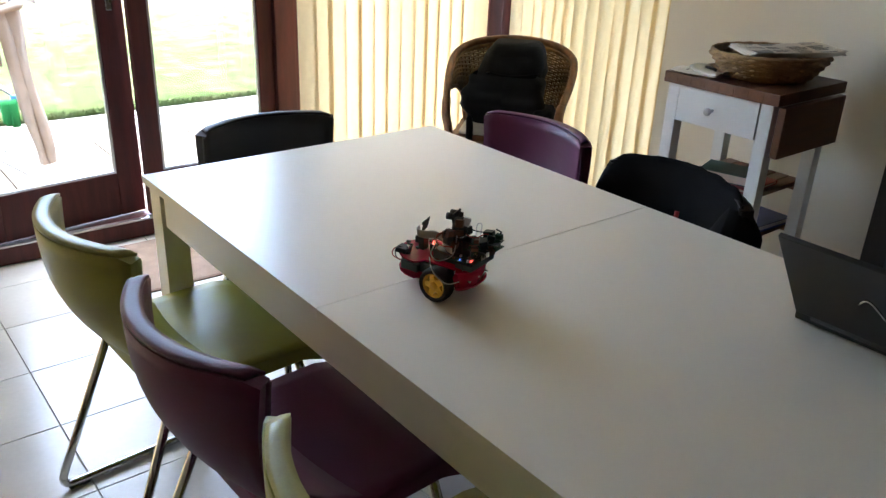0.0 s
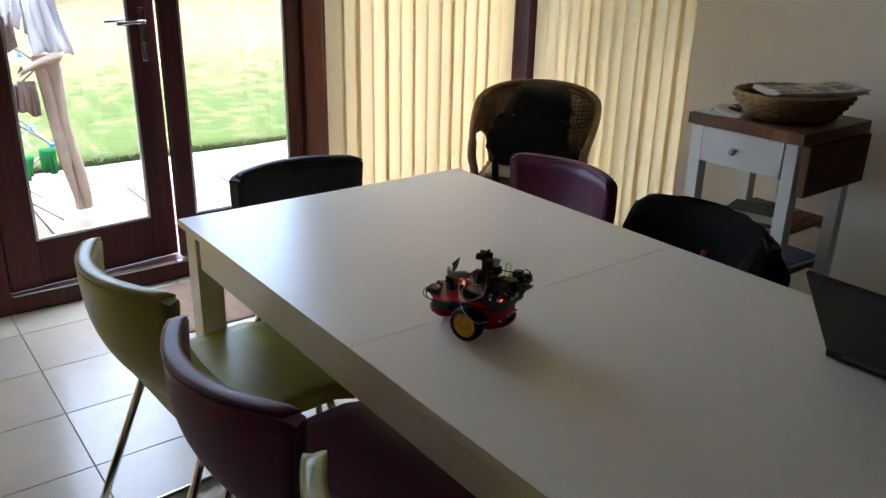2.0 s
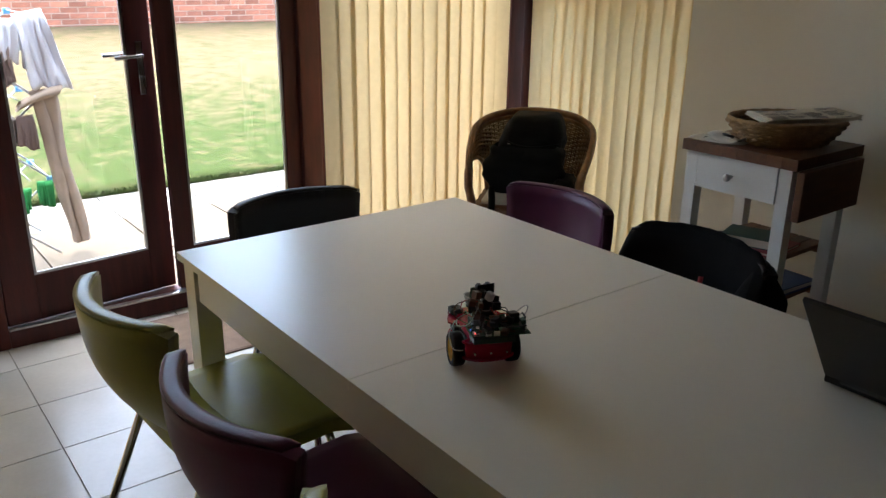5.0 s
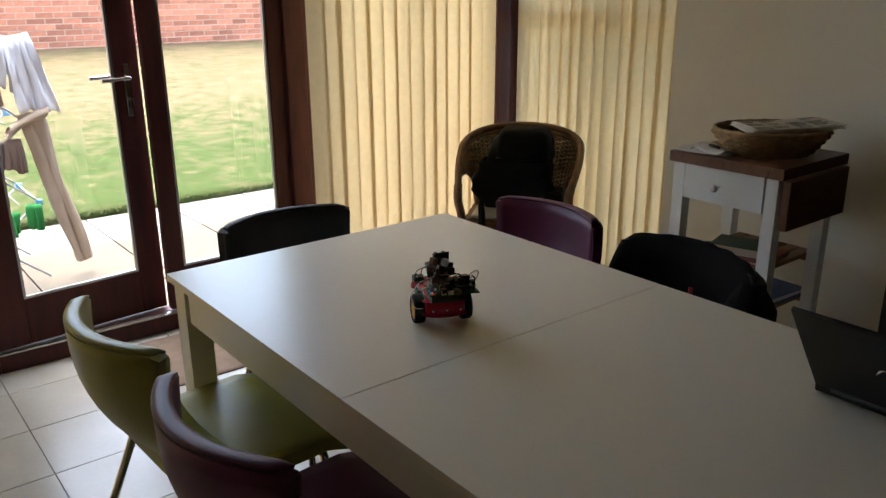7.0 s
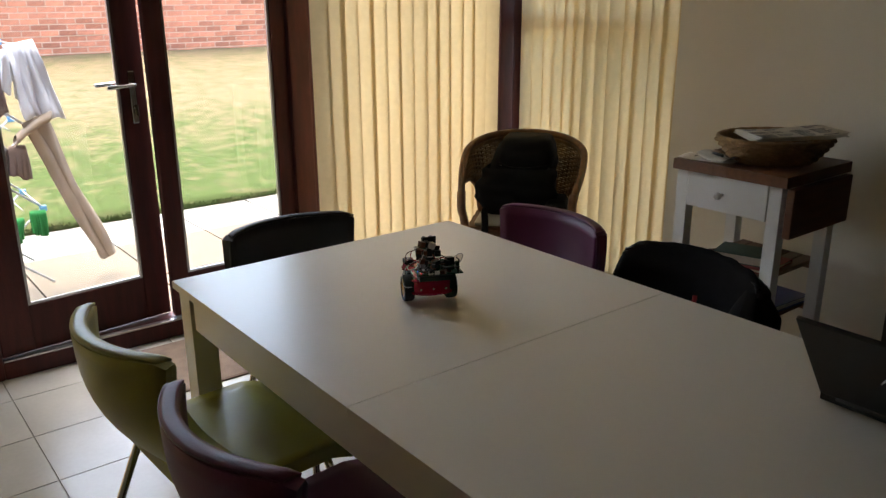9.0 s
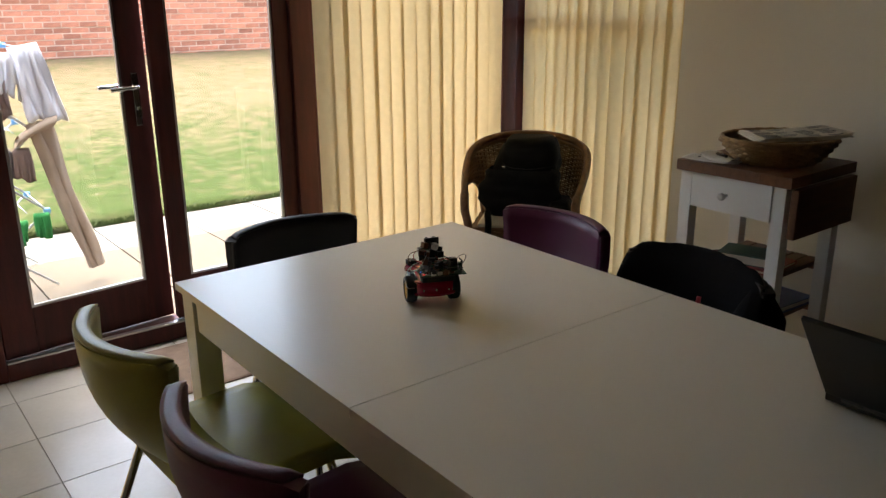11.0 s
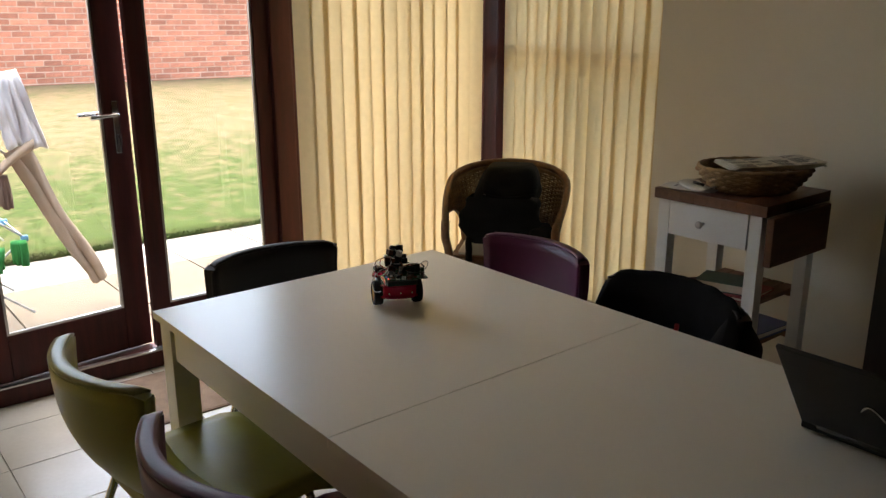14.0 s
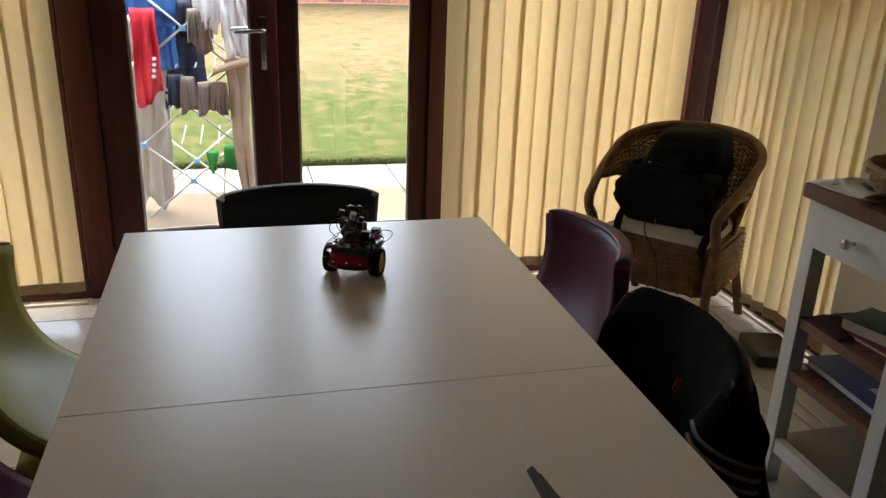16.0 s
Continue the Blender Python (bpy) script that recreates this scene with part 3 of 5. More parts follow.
dining_chair(pose(-0.008, -0.322, 0, 0, 0, 4), M_OLIVE, M_OLIVE_EDGE, "olive green leather dining chair on a chromed sled frame")
dining_chair(pose(0.002, -0.832, 0, 0, 0, 3), M_PURPLE, M_PURPLE_EDGE, "aubergine leather dining chair between two green ones")
dining_chair(pose(0.0, -1.35, 0, 0, 0, 2), M_OLIVE, M_OLIVE_EDGE, "olive green leather dining chair beside the aubergine one")
dining_chair(pose(0.895, -0.278, 0, 0, 0, 180.5), M_PURPLE, M_PURPLE_EDGE, "aubergine leather dining chair near the wicker chair")
jacket_chair = dining_chair(pose(0.84, -0.83, 0, 0, 0, 178), M_BLACKL, M_BLACKL, "black leather dining chair under a draped jacket")
dining_chair(pose(0.445, -0.05, 0, 0, 0, -90), M_BLACKL, M_BLACKL, "black leather dining chair at the head of the table")


# ---------------------------------------------------------------- jacket on the chair
def jacket():
    j = thing("jacket", "black fleece jacket draped over a chair back", "jacket", pose(0.84, -0.83, 0, 0, 0, 178))

    def drape(u, v):
        s = 2 * u - 1
        half = 0.214 + 0.008 * wob((u * 3, v * 3, 1))
        t = v * 2 - 1            # -1 front hem, 0 over the top edge, 1 rear hem
        top = 0.797 + 0.014 * (1 - s * s) - 0.03 * (max(0, abs(s) - 0.78) / 0.22) ** 2
        drop = abs(t) ** 1.2 * (0.40 if t < 0 else 0.50)
        x = -0.285 + 0.078 * s * s
        x += (0.03 + (0.018 if t < 0 else 0.055) * min(1, drop * 4)) * (1 if t < 0 else -1) * min(1, abs(t) * 5)
        x += 0.05 * drop * (1 if t < 0 else -0.35)
        x += 0.012 * wob((s * 4, t * 2.5, 7), 1.6) * min(1, drop * 6)
        return (x, s * (half + 0.02 * min(1, drop * 3)) + (0.07 * drop if s > 0 else 0.0) * abs(s), top - drop + 0.006 * wob((s * 3, t * 3, 3), 2))

    part("body", bm_sheet(bmesh.new(), drape, 26, 30, 0.008), M_JACKET, j)

    def sleeve(u, v):
        a = 2 * math.pi * u
        r = (0.066 - 0.01 * v) * min(1.0, 0.35 + 5 * v)
        fold = 0.008 * math.sin(9 * v + 2 * math.sin(a))
        return (-0.226 + 0.03 * v + (r + fold) * math.cos(a) * 0.9, 0.178 + 0.05 * math.sin(2.0 * v) + (r + fold) * math.sin(a), 0.765 - 0.50 * v)

    sl = part("sleeve", bm_sheet(bmesh.new(), sleeve, 18, 22), M_JACKET, j)
    for k in range(3):
        bm = bmesh.new()
        pts = []
        for i in range(14):
            a = radians(-20 + 165 * i / 13)
            p = Vector(sleeve((a / (2 * math.pi)) % 1.0, 0.12 + 0.045 * k + 0.04 * max(0.0, a + 0.1)))
            c0 = Vector((-0.222, 0.192, p.z))
            pts.append(p + (p - c0).normalized() * 0.001)
        bm_tube(bm, pts, 0.0042, 6)
        part("stripe", bm, M_STRIPE, sl, "pale grey-pink stripe")
    part("toggle", bm_tube(bmesh.new(), rounded([(-0.222, 0.02, 0.70), (-0.218, 0.022, 0.69), (-0.216, 0.019, 0.675)]), 0.006, 6), M_REDT, j, "small red zip pull")
    return j


jacket()


# ---------------------------------------------------------------- kitchen cart
def kitchen_cart():
    c = thing("kitchen_cart", "white kitchen cart with butcher-block top and folded leaf", "kitchen cart", pose(1.715, -0.722, 0))
    D, W = 0.422, 0.43
    top = new("worktop")
    top.parent = c
    n = 8
    for i in range(n):      # glued staves
        y0, y1 = W * i / n, W * (i + 1) / n
        cut = 0.12 + 0.22 * ((i * 37) % 10) / 10
        boxpart("stave", (0, y0 + 0.0001, 0.86, cut, y1 - 0.0001, 0.897), M_OAK, top, 0.0012)
        boxpart("stave", (cut + 0.0006, y0 + 0.0001, 0.86, D, y1 - 0.0001, 0.897), M_OAK, top, 0.0012)
    for x in (0.02, D - 0.065):
        for y in (0.024, W - 0.053):
            boxpart("leg", (x, y, 0.0, x + 0.045, y + 0.045, 0.859), M_WPAINT, c, 0.002)
    dr = boxpart("drawer", (0.016, 0.07, 0.735, 0.32, W - 0.057, 0.857), M_WPAINT, c, 0.002)
    part("knob", bm_lathe(bmesh.new(), [(0.006, -0.024), (0.012, -0.022), (0.0135, -0.015), (0.011, -0.009), (0.005, -0.004), (0.006, 0.011)], 16, "x", (0, W / 2 + 0.016, 0.797)), M_STEEL, dr, "round steel knob")
    boxpart("back_panel", (D - 0.04, 0.055, 0.73, D - 0.03, W - 0.055, 0.858), M_WPAINT, c, 0.001)
    boxpart("side_panel", (0.067, W - 0.045, 0.73, D - 0.067, W - 0.03, 0.858), M_WPAINT, c, 0.001)
    lf = boxpart("drop_leaf", (0.012, -0.022, 0.695, D - 0.03, 0.004, 0.858), M_OAK, c, 0.003, "folded-down oiled wood leaf")
    boxpart("hinge", (0.09, 0.003, 0.80, 0.13, 0.012, 0.857), M_STEEL, lf)
    for z in (0.505, 0.345):
        sh = new("shelf")
        sh.parent = c
        for i in range(6):
            y0 = 0.072 + (W - 0.125) * i / 6
            boxpart("slat", (0.05, y0 + 0.003, z + 0.008, D - 0.004, y0 + (W - 0.125) / 6 - 0.003, z + 0.024), M_OAK, sh, 0.0015)
        boxpart("rail", (0.028, 0.07, z - 0.004, 0.049, W - 0.054, z + 0.026), M_OAK, sh, 0.002)
        boxpart("rail", (D - 0.035, 0.07, z - 0.014, D - 0.012, W - 0.054, z + 0.006), M_OAK, sh, 0.002)
    for x in (0.025, D - 0.055):
        boxpart("bottom_rail", (x, 0.054, 0.105, x + 0.025, W - 0.054, 0.15), M_WPAINT, c, 0.002)
    boxpart("bottom_board", (0.052, 0.012, 0.118, D - 0.057, W - 0.012, 0.132), M_GREYB, c, 0.001)
    return c


kitchen_cart()


def basket():
    b = thing("basket", "oval woven straw basket on the cart", "basket", pose(1.925, -0.545, 0.898, 0, 0, -25))
    prof = lambda v: (0.118 + 0.06 * v ** 0.8, 0.07 * v)
    bm = bmesh.new()
    rows, n = 9, 34
    for k in range(rows):
        r, z = prof(k / (rows - 1))
        pts = []
        for i in range(n):
            a = 2 * math.pi * i / n
            w = 0.0065 * (1 if (i + k) % 2 else -1)
            pts.append(((r + w) * 1.08 * math.cos(a), (r + w) * 0.92 * math.sin(a), z + 0.006))
        bm_tube(bm, pts, 0.0072, 6, closed=True)
    body = part("weave", bm, M_STRAW, b)
    bm = bmesh.new()
    for i in range(20):
        a = 2 * math.pi * (i + 0.5) / 20
        pts = [(prof(v / 5)[0] * 1.08 * math.cos(a), prof(v / 5)[0] * 0.92 * math.sin(a), prof(v / 5)[1] + 0.006) for v in range(6)]
        bm_tube(bm, pts, 0.004, 5)
    part("stake", bm, M_STRAW, body)
    pts = [(0.178 * 1.08 * math.cos(2 * math.pi * i / 48) , 0.178 * 0.92 * math.sin(2 * math.pi * i / 48), 0.083 + 0.002 * (i % 2)) for i in range(48)]
    part("rim", bm_tube(bmesh.new(), pts, 0.0085, 7, closed=True), M_STRAW, b, "plaited straw rim")
    part("base", bm_lathe(bmesh.new(), [(0.01, 0.0), (0.1, 0.0), (0.1, 0.008), (0.01, 0.008)], 32), M_STRAW, b)
    return b


basket()


def newspaper():
    p = thing("newspaper", "folded newspaper lying across the straw basket", "newspaper", pose(1.955, -0.57, 0.981, 0, -2, -40))

    def page(k):
        def f(u, v):
            x, y = (u - 0.5) * 0.3, (v - 0.5) * 0.2
            return (x, y, 0.004 * k + 0.003 * math.sin(5 * u + k) * v + 0.008 * max(0, u - 0.85) / 0.15 * (1 - v) + 0.006)
        return f

    for k in range(4):
        part("sheet", bm_sheet(bmesh.new(), page(k), 14, 8, 0.0018), M_NEWS, p, m=pose(0.004 * k, -0.003 * k, 0, 0, 0, 1.5 * k))
    bm = bmesh.new()
    top = page(3)
    rnd = random.Random(5)
    for col in range(4):
        for r in range(9):
            if rnd.random() < 0.2:
                continue
            y = -0.088 + r * 0.02
            x0 = -0.14 + col * 0.07
            x1 = x0 + rnd.uniform(0.035, 0.06)
            bm_sheet(bm, lambda u, v, x0=x0, x1=x1, y=y: (x0 + u * (x1 - x0), y + v * 0.009, top((x0 + u * (x1 - x0)) / 0.3 + 0.5, (y + v * 0.009) / 0.2 + 0.5)[2] + 0.0022), 4, 1, 0.0004)
    part("print", bm, M_INK, p, "grey bars of small print", pose(0.012, -0.009, 0, 0, 0, 4.5))
    # crumpled corner
    bm = bmesh.new()
    bm_sheet(bm, lambda u, v: (0.125 + 0.045 * u, -0.095 + 0.05 * v, 0.012 + 0.02 * math.sin(math.pi * v) * (1 - abs(2 * u - 1)) + 0.006 * wob((u * 3, v * 3, 2))), 6, 6, 0.0012)
    part("corner", bm, M_NEWS, p)
    return p


newspaper()


def letters():
    for k, (x, y, a, w, h) in enumerate(((1.79, -0.395, 12, 0.11, 0.2), (1.80, -0.43, -14, 0.10, 0.15))):
        e = thing("letter", "opened white letter on the cart's wooden top", "letter", pose(x, y, 0.8985 + 0.003 * k, 0, 0, a))
        part("sheet", bm_sheet(bmesh.new(), lambda u, v: ((u - 0.5) * w, (v - 0.5) * h, 0.001 + (0.012 * abs(2 * v - 1) ** 3 + 0.004 * math.sin(4 * u)) * (0.4 + k)), 6, 8, 0.0008), M_PAPER, e)
        bm = bmesh.new()
        for i, q in enumerate(((-0.02, 0.05), (0.015, -0.03), (-0.01, -0.05))):
            bm_box(bm, q[0] - 0.012, q[1] - 0.004, 0.008, q[0] + 0.012, q[1] + 0.004, 0.0086)
        part("print", bm, M_INK, e)
    pen = thing("pen", "short black pen on the letters", "pen", pose(1.80, -0.41, 0.917, 0, 0, 70))
    part("barrel", bm_tube(bmesh.new(), [(-0.03, 0, 0), (0.02, 0, 0), (0.03, 0, 0)], [0.005, 0.005, 0.002], 8), M_BLACKP, pen)


letters()


def book(name, label, m, w, d, h, cover):
    b = thing(name, label, "book", m)
    boxpart("page_block", (0.003, 0.003, 0.003, w - 0.004, d - 0.003, h - 0.003), M_PAGES, b)
    boxpart("cover", (0, 0, 0, w, d, 0.0028), cover, b)
    boxpart("cover", (0, 0, h - 0.0028, w, d, h), cover, b)
    boxpart("spine", (w - 0.003, 0, 0.003, w, d, h - 0.003), cover, b)
    return b


book("book", "thick book with cream pages and a dark green cover", pose(1.83, -0.63, 0.545, 0, 0, 16), 0.13, 0.19, 0.034, M_GREENB)
book("book", "flat red paperback on the cart's upper shelf", pose(1.80, -0.64, 0.530, 0, 0, 4), 0.2, 0.25, 0.014, M_REDB)
boxy = thing("folder", "blue cardboard folder on the cart's lower shelf", "folder", pose(1.785, -0.64, 0.370, 0, 0, -3))
boxpart("cover", (0, 0, 0.0, 0.32, 0.32, 0.003), M_BLUEB, boxy)
boxpart("cover", (0.002, 0.004, 0.022, 0.32, 0.32, 0.0245), M_BLUEB, boxy, m=pose(0, 0, 0, 0, 0.8, 0))
boxpart("inner_leaf", (0.008, 0.008, 0.003, 0.31, 0.31, 0.02), M_PAPER, boxy)
boxpart("label", (0.06, 0.04, 0.0246, 0.1, 0.13, 0.0252), M_PAPER, boxy)
cloth = thing("pouch", "dark red cloth pouch crumpled on the shelf", "pouch", pose(1.825, -0.42, 0.530))
part("cloth", bm_sheet(bmesh.new(), lambda u, v: ((u - 0.5) * 0.17, (v - 0.5) * 0.15, 0.004 + 0.028 * math.sin(math.pi * u) * math.sin(math.pi * v) + 0.007 * wob((u * 4, v * 4, 1), 1.5) * math.sin(math.pi * u)), 14, 14, 0.003), mat("dark_red_cloth", (0.05, 0.01, 0.012), 0.9), cloth)


# router and leads on the floor beside the cart
rt = thing("router", "black plastic router on the floor beside the cart", "router", pose(2.235, 0.36, 0, 0, 0, 75))
boxpart("case", (-0.11, -0.08, 0.004, 0.11, 0.08, 0.05), M_BLACKP, rt, 0.01)
boxpart("trim", (-0.105, -0.0825, 0.02, 0.105, -0.0795, 0.027), M_TIN, rt)
for i, pts in enumerate(([(2.2, 0.4, 0.006), (2.26, 0.45, 0.006), (2.24, 0.6, 0.006), (2.25, 0.9, 0.006)], [(1.9, -0.2, 0.006), (1.95, -0.35, 0.006), (2.1, -0.3, 0.006), (2.13, 0.1, 0.006)],
                         [(1.85, -0.35, 0.006), (1.98, -0.45, 0.006), (2.15, -0.25, 0.006)])):
    cb = thing("cable", "thin white cable lying on the tiled floor", "cable")
    part("lead", bm_tube(bmesh.new(), rounded(pts, 6), 0.004, 6), M_CABLE, cb)
# white draught strips on the floor below the glazing
structure("trim", (-3.3, 1.285, 0.0, -0.36, 1.30, 0.012), M_SKIRT, "white strip along the foot of the window", "trim", 0.002)
structure("trim_2", (2.375, 0.13, 0.0, 2.39, 1.2, 0.014), M_SKIRT, "white strip along the foot of the window", "trim", 0.002)
structure("trim_3", (1.2, 1.285, 0.0, 2.28, 1.30, 0.012), M_SKIRT, "white strip along the foot of the window", "trim", 0.002)


# ---------------------------------------------------------------- wicker armchair with rucksack
def wicker_chair():
    # local: faces +x, origin on the floor under the seat
    c = thing("wicker_armchair", "brown wicker tub armchair with a pale seat cushion", "armchair", pose(1.985, 0.745, 0, 0, 0, 220))

    def rim(s):         # s from -1 (one arm tip) round the back to 1 (the other)
        k = abs(s)
        if k < 0.6:
            a = s / 0.6 * math.pi / 2
            return Vector((-0.02 - 0.25 * math.cos(a), 0.285 * math.sin(a), 0.785 - 0.075 * (k / 0.6) ** 2.2))
        t = (k - 0.6) / 0.4
        return Vector((-0.02 + 0.30 * t, math.copysign(0.285 - 0.035 * t * t, s), 0.71 - 0.125 * t - 0.012 * t ** 6))

    def foot(s):
        k = abs(s)
        if k < 0.6:
            a = s / 0.6 * math.pi / 2
            return Vector((-0.02 - 0.19 * math.cos(a), 0.225 * math.sin(a), 0.40))
        return Vector((-0.02 + 0.24 * (k - 0.6) / 0.4, math.copysign(0.225, s), 0.40))

    part("rim", bm_tube(bmesh.new(), [rim(-1 + 2 * i / 44) for i in range(45)], 0.017, 9), M_WICKER, c, "thick wrapped cane rim")
    part("rim_wrap", bm_tube(bmesh.new(), [rim(-1 + 2 * i / 44) + Vector((0, 0, -0.024)) for i in range(45)], 0.011, 8), M_WICKER_L, c)
    # back weave between stakes, open near the arms
    ns = 40
    back = None
    ss = [-0.84 + 1.68 * i / ns for i in range(ns + 1)]
    for s in ss:
        a, b = foot(s), rim(s)
        lo = 0.0 if abs(s) < 0.5 else min(0.86, 0.45 + 1.15 * (abs(s) - 0.5))
        back = part("stake", bm_tube(bmesh.new(), [a.lerp(b, t) + Vector((-0.02 * math.sin(math.pi * t), 0, 0)) for t in (lo, lo + (1 - lo) * 0.33, lo + (1 - lo) * 0.67, 1)], 0.0045, 5), M_WICKER, c)
    bm = bmesh.new()
    for k in range(34):
        t = 0.02 + 0.95 * k / 33
        pts = []
        reach = 0.5 if t < 0.45 else 0.5 + 0.36 * min(1, (t - 0.45) / 0.45)
        for i, s in enumerate(ss):
            if abs(s) > reach:
                continue
            p = foot(s).lerp(rim(s), t) + Vector((-0.02 * math.sin(math.pi * t), 0, 0))
            d = (p - Vector((0, 0, p.z))).normalized()
            pts.append(p + d * 0.005 * (1 if (i + k) % 2 else -1))
        bm_tube(bm, pts, 0.0056, 5)
    part("weave", bm, M_WICKER_L, c, "woven cane back")
    # arm loops
    for sg in (-1, 1):
        bm = bmesh.new()
        bm_tube(bm, rounded([rim(sg * 0.97), rim(sg * 1.0) + Vector((0.012, 0, -0.012)), rim(sg * 1.0) + Vector((0.005, 0, -0.06)), Vector((0.235, sg * 0.245, 0.44)), Vector((0.21, sg * 0.232, 0.30))], 6), 0.02, 8)
        part("arm", bm, M_WICKER, c)
        edge = [foot(sg * 0.5).lerp(rim(sg * 0.5), t) for t in (0.0, 0.22, 0.42)] + [foot(sg * 0.62).lerp(rim(sg * 0.62), 0.62), foot(sg * 0.76).lerp(rim(sg * 0.76), 0.77), rim(sg * 0.9)]
        part("back_edge", bm_tube(bmesh.new(), rounded(edge, 4), 0.011, 7), M_WICKER, c)
    # woven seat apron
    bm = bmesh.new()
    loop = []
    for i in range(61):
        a = 2 * math.pi * i / 60
        x = 0.215 * max(-1, min(1, 1.25 * math.cos(a)))
        y = 0.24 * max(-1, min(1, 1.25 * math.sin(a)))
        loop.append((x, y))
    for k in range(20):
        z = 0.228 + 0.0088 * k
        pts = [(x * (1 + 0.013 * (1 if (i // 2 + k) % 2 else -1)), y * (1 + 0.013 * (1 if (i // 2 + k) % 2 else -1)), z) for i, (x, y) in enumerate(loop[:-1])]
        part("cane", bm_tube(bmesh.new(), pts, 0.006, 5, closed=True), M_WICKER, c, "woven cane seat apron" if k == 0 else "")
    for x, y in loop[:-1:2]:
        part("apron_stake", bm_tube(bmesh.new(), [(x, y, 0.22), (x, y, 0.4)], 0.0065, 6), M_WICKER_L, c)
    bm = bmesh.new()
    bm_box(bm, -0.205, -0.23, 0.395, 0.21, 0.23, 0.412, 0.006)
    part("seat", bm, M_WICKER, c)
    for x, y, fx, fy in ((0.2, 0.225, 0.215, 0.235), (0.2, -0.225, 0.215, -0.235), (-0.17, 0.19, -0.28, 0.24), (-0.17, -0.19, -0.28, -0.24)):
        part("leg", bm_tube(bmesh.new(), [(x, y, 0.40), ((x + fx) / 2, (y + fy) / 2, 0.2), (fx, fy, 0.0)], 0.019, 8), M_WICKER, c)
    cu = thing("seat_cushion", "flat off-white cotton cushion on the wicker armchair", "cushion", pose(1.985, 0.745, 0.413, 0, 0, 220))

    def pad(u, v):
        a, b = 2 * u - 1, 2 * v - 1
        r = (1 - abs(a) ** 6) * (1 - abs(b) ** 6)
        return (a * 0.2, b * 0.205, 0.016 + 0.03 * max(0, r) ** 0.5)
    part("cover", bm_sheet(bmesh.new(), pad, 20, 20, 0.0), M_CUSHION, cu)
    boxpart("underside", (-0.199, -0.204, 0.0, 0.199, 0.204, 0.0165), M_CUSHION, cu, 0.007)


wicker_chair()


def rucksack():
    b = thing("rucksack", "black fabric rucksack leaning in the wicker armchair", "rucksack", pose(1.985, 0.745, 0.462, 0, 0, 220))

    def block(x0, y0, z0, x1, y1, z1, puff, lean, seed, nu=22, nv=16):
        def f(u, v):
            a = 2 * math.pi * u
            z = z0 + (z1 - z0) * v
            e = max(0.05, math.sin(math.pi * min(1, max(0, 0.04 + 0.92 * v)))) ** 0.14
            cx = math.copysign(abs(math.cos(a)) ** 0.42, math.cos(a))
            cy = math.copysign(abs(math.sin(a)) ** 0.32, math.sin(a))
            w = 1 + puff * wob((u * 5, v * 4, seed), 1.3)
            return ((x0 + x1) / 2 + cx * (x1 - x0) / 2 * e * w + lean * (z - z0), (y0 + y1) / 2 + cy * (y1 - y0) / 2 * e * w, z)
        bm = bmesh.new()
        bm_sheet(bm, f, nu, nv)
        bmesh.ops.remove_doubles(bm, verts=bm.verts, dist=0.0005)
        bmesh.ops.holes_fill(bm, edges=[e for e in bm.edges if e.is_boundary], sides=40)
        return bm
    part("body", block(-0.19, -0.16, 0.0, 0.1, 0.155, 0.3, 0.1, -0.12, 1), M_BLACKF, b)
    part("front_pocket", block(0.0, -0.205, 0.0, 0.185, 0.165, 0.215, 0.16, -0.12, 5), M_BLACKF, b)
    part("flap", block(-0.18, -0.125, 0.13, 0.085, 0.15, 0.338, 0.03, -0.12, 9), M_BLACKF, b)
    part("flap_edge", bm_tube(bmesh.new(), rounded([(0.066, -0.11, 0.225), (0.081, -0.06, 0.21), (0.083, 0.03, 0.208), (0.066, 0.13, 0.222)], 5), 0.006, 6), M_BLACKF, b)
    part("strap", bm_tube(bmesh.new(), rounded([(0.1, -0.15, 0.03), (0.17, -0.16, 0.02), (0.225, -0.15, -0.02), (0.238, -0.15, -0.12)]), [0.016] * 13, 6), M_BLACKF, b)
    part("strap", bm_tube(bmesh.new(), rounded([(0.08, 0.15, 0.05), (0.16, 0.2, 0.03), (0.22, 0.2, 0.0), (0.238, 0.19, -0.06)]), [0.016] * 13, 6), M_BLACKF, b)
    part("side_pouch", block(0.02, 0.12, 0.0, 0.205, 0.225, 0.085, 0.2, 0, 3), M_BLACKF, b)
    part("buckle", bm_box(bmesh.new(), 0.083, -0.105, 0.215, 0.1, -0.09, 0.225, 0.002), M_TIN, b, "small shiny buckle")
    part("cord", bm_tube(bmesh.new(), rounded([(0.16, -0.06, 0.02), (0.235, -0.03, -0.02), (0.238, 0.03, -0.12), (0.24, 0.05, -0.3)]), 0.003, 5), M_WIRE_K, b)
    return b


rucksack()


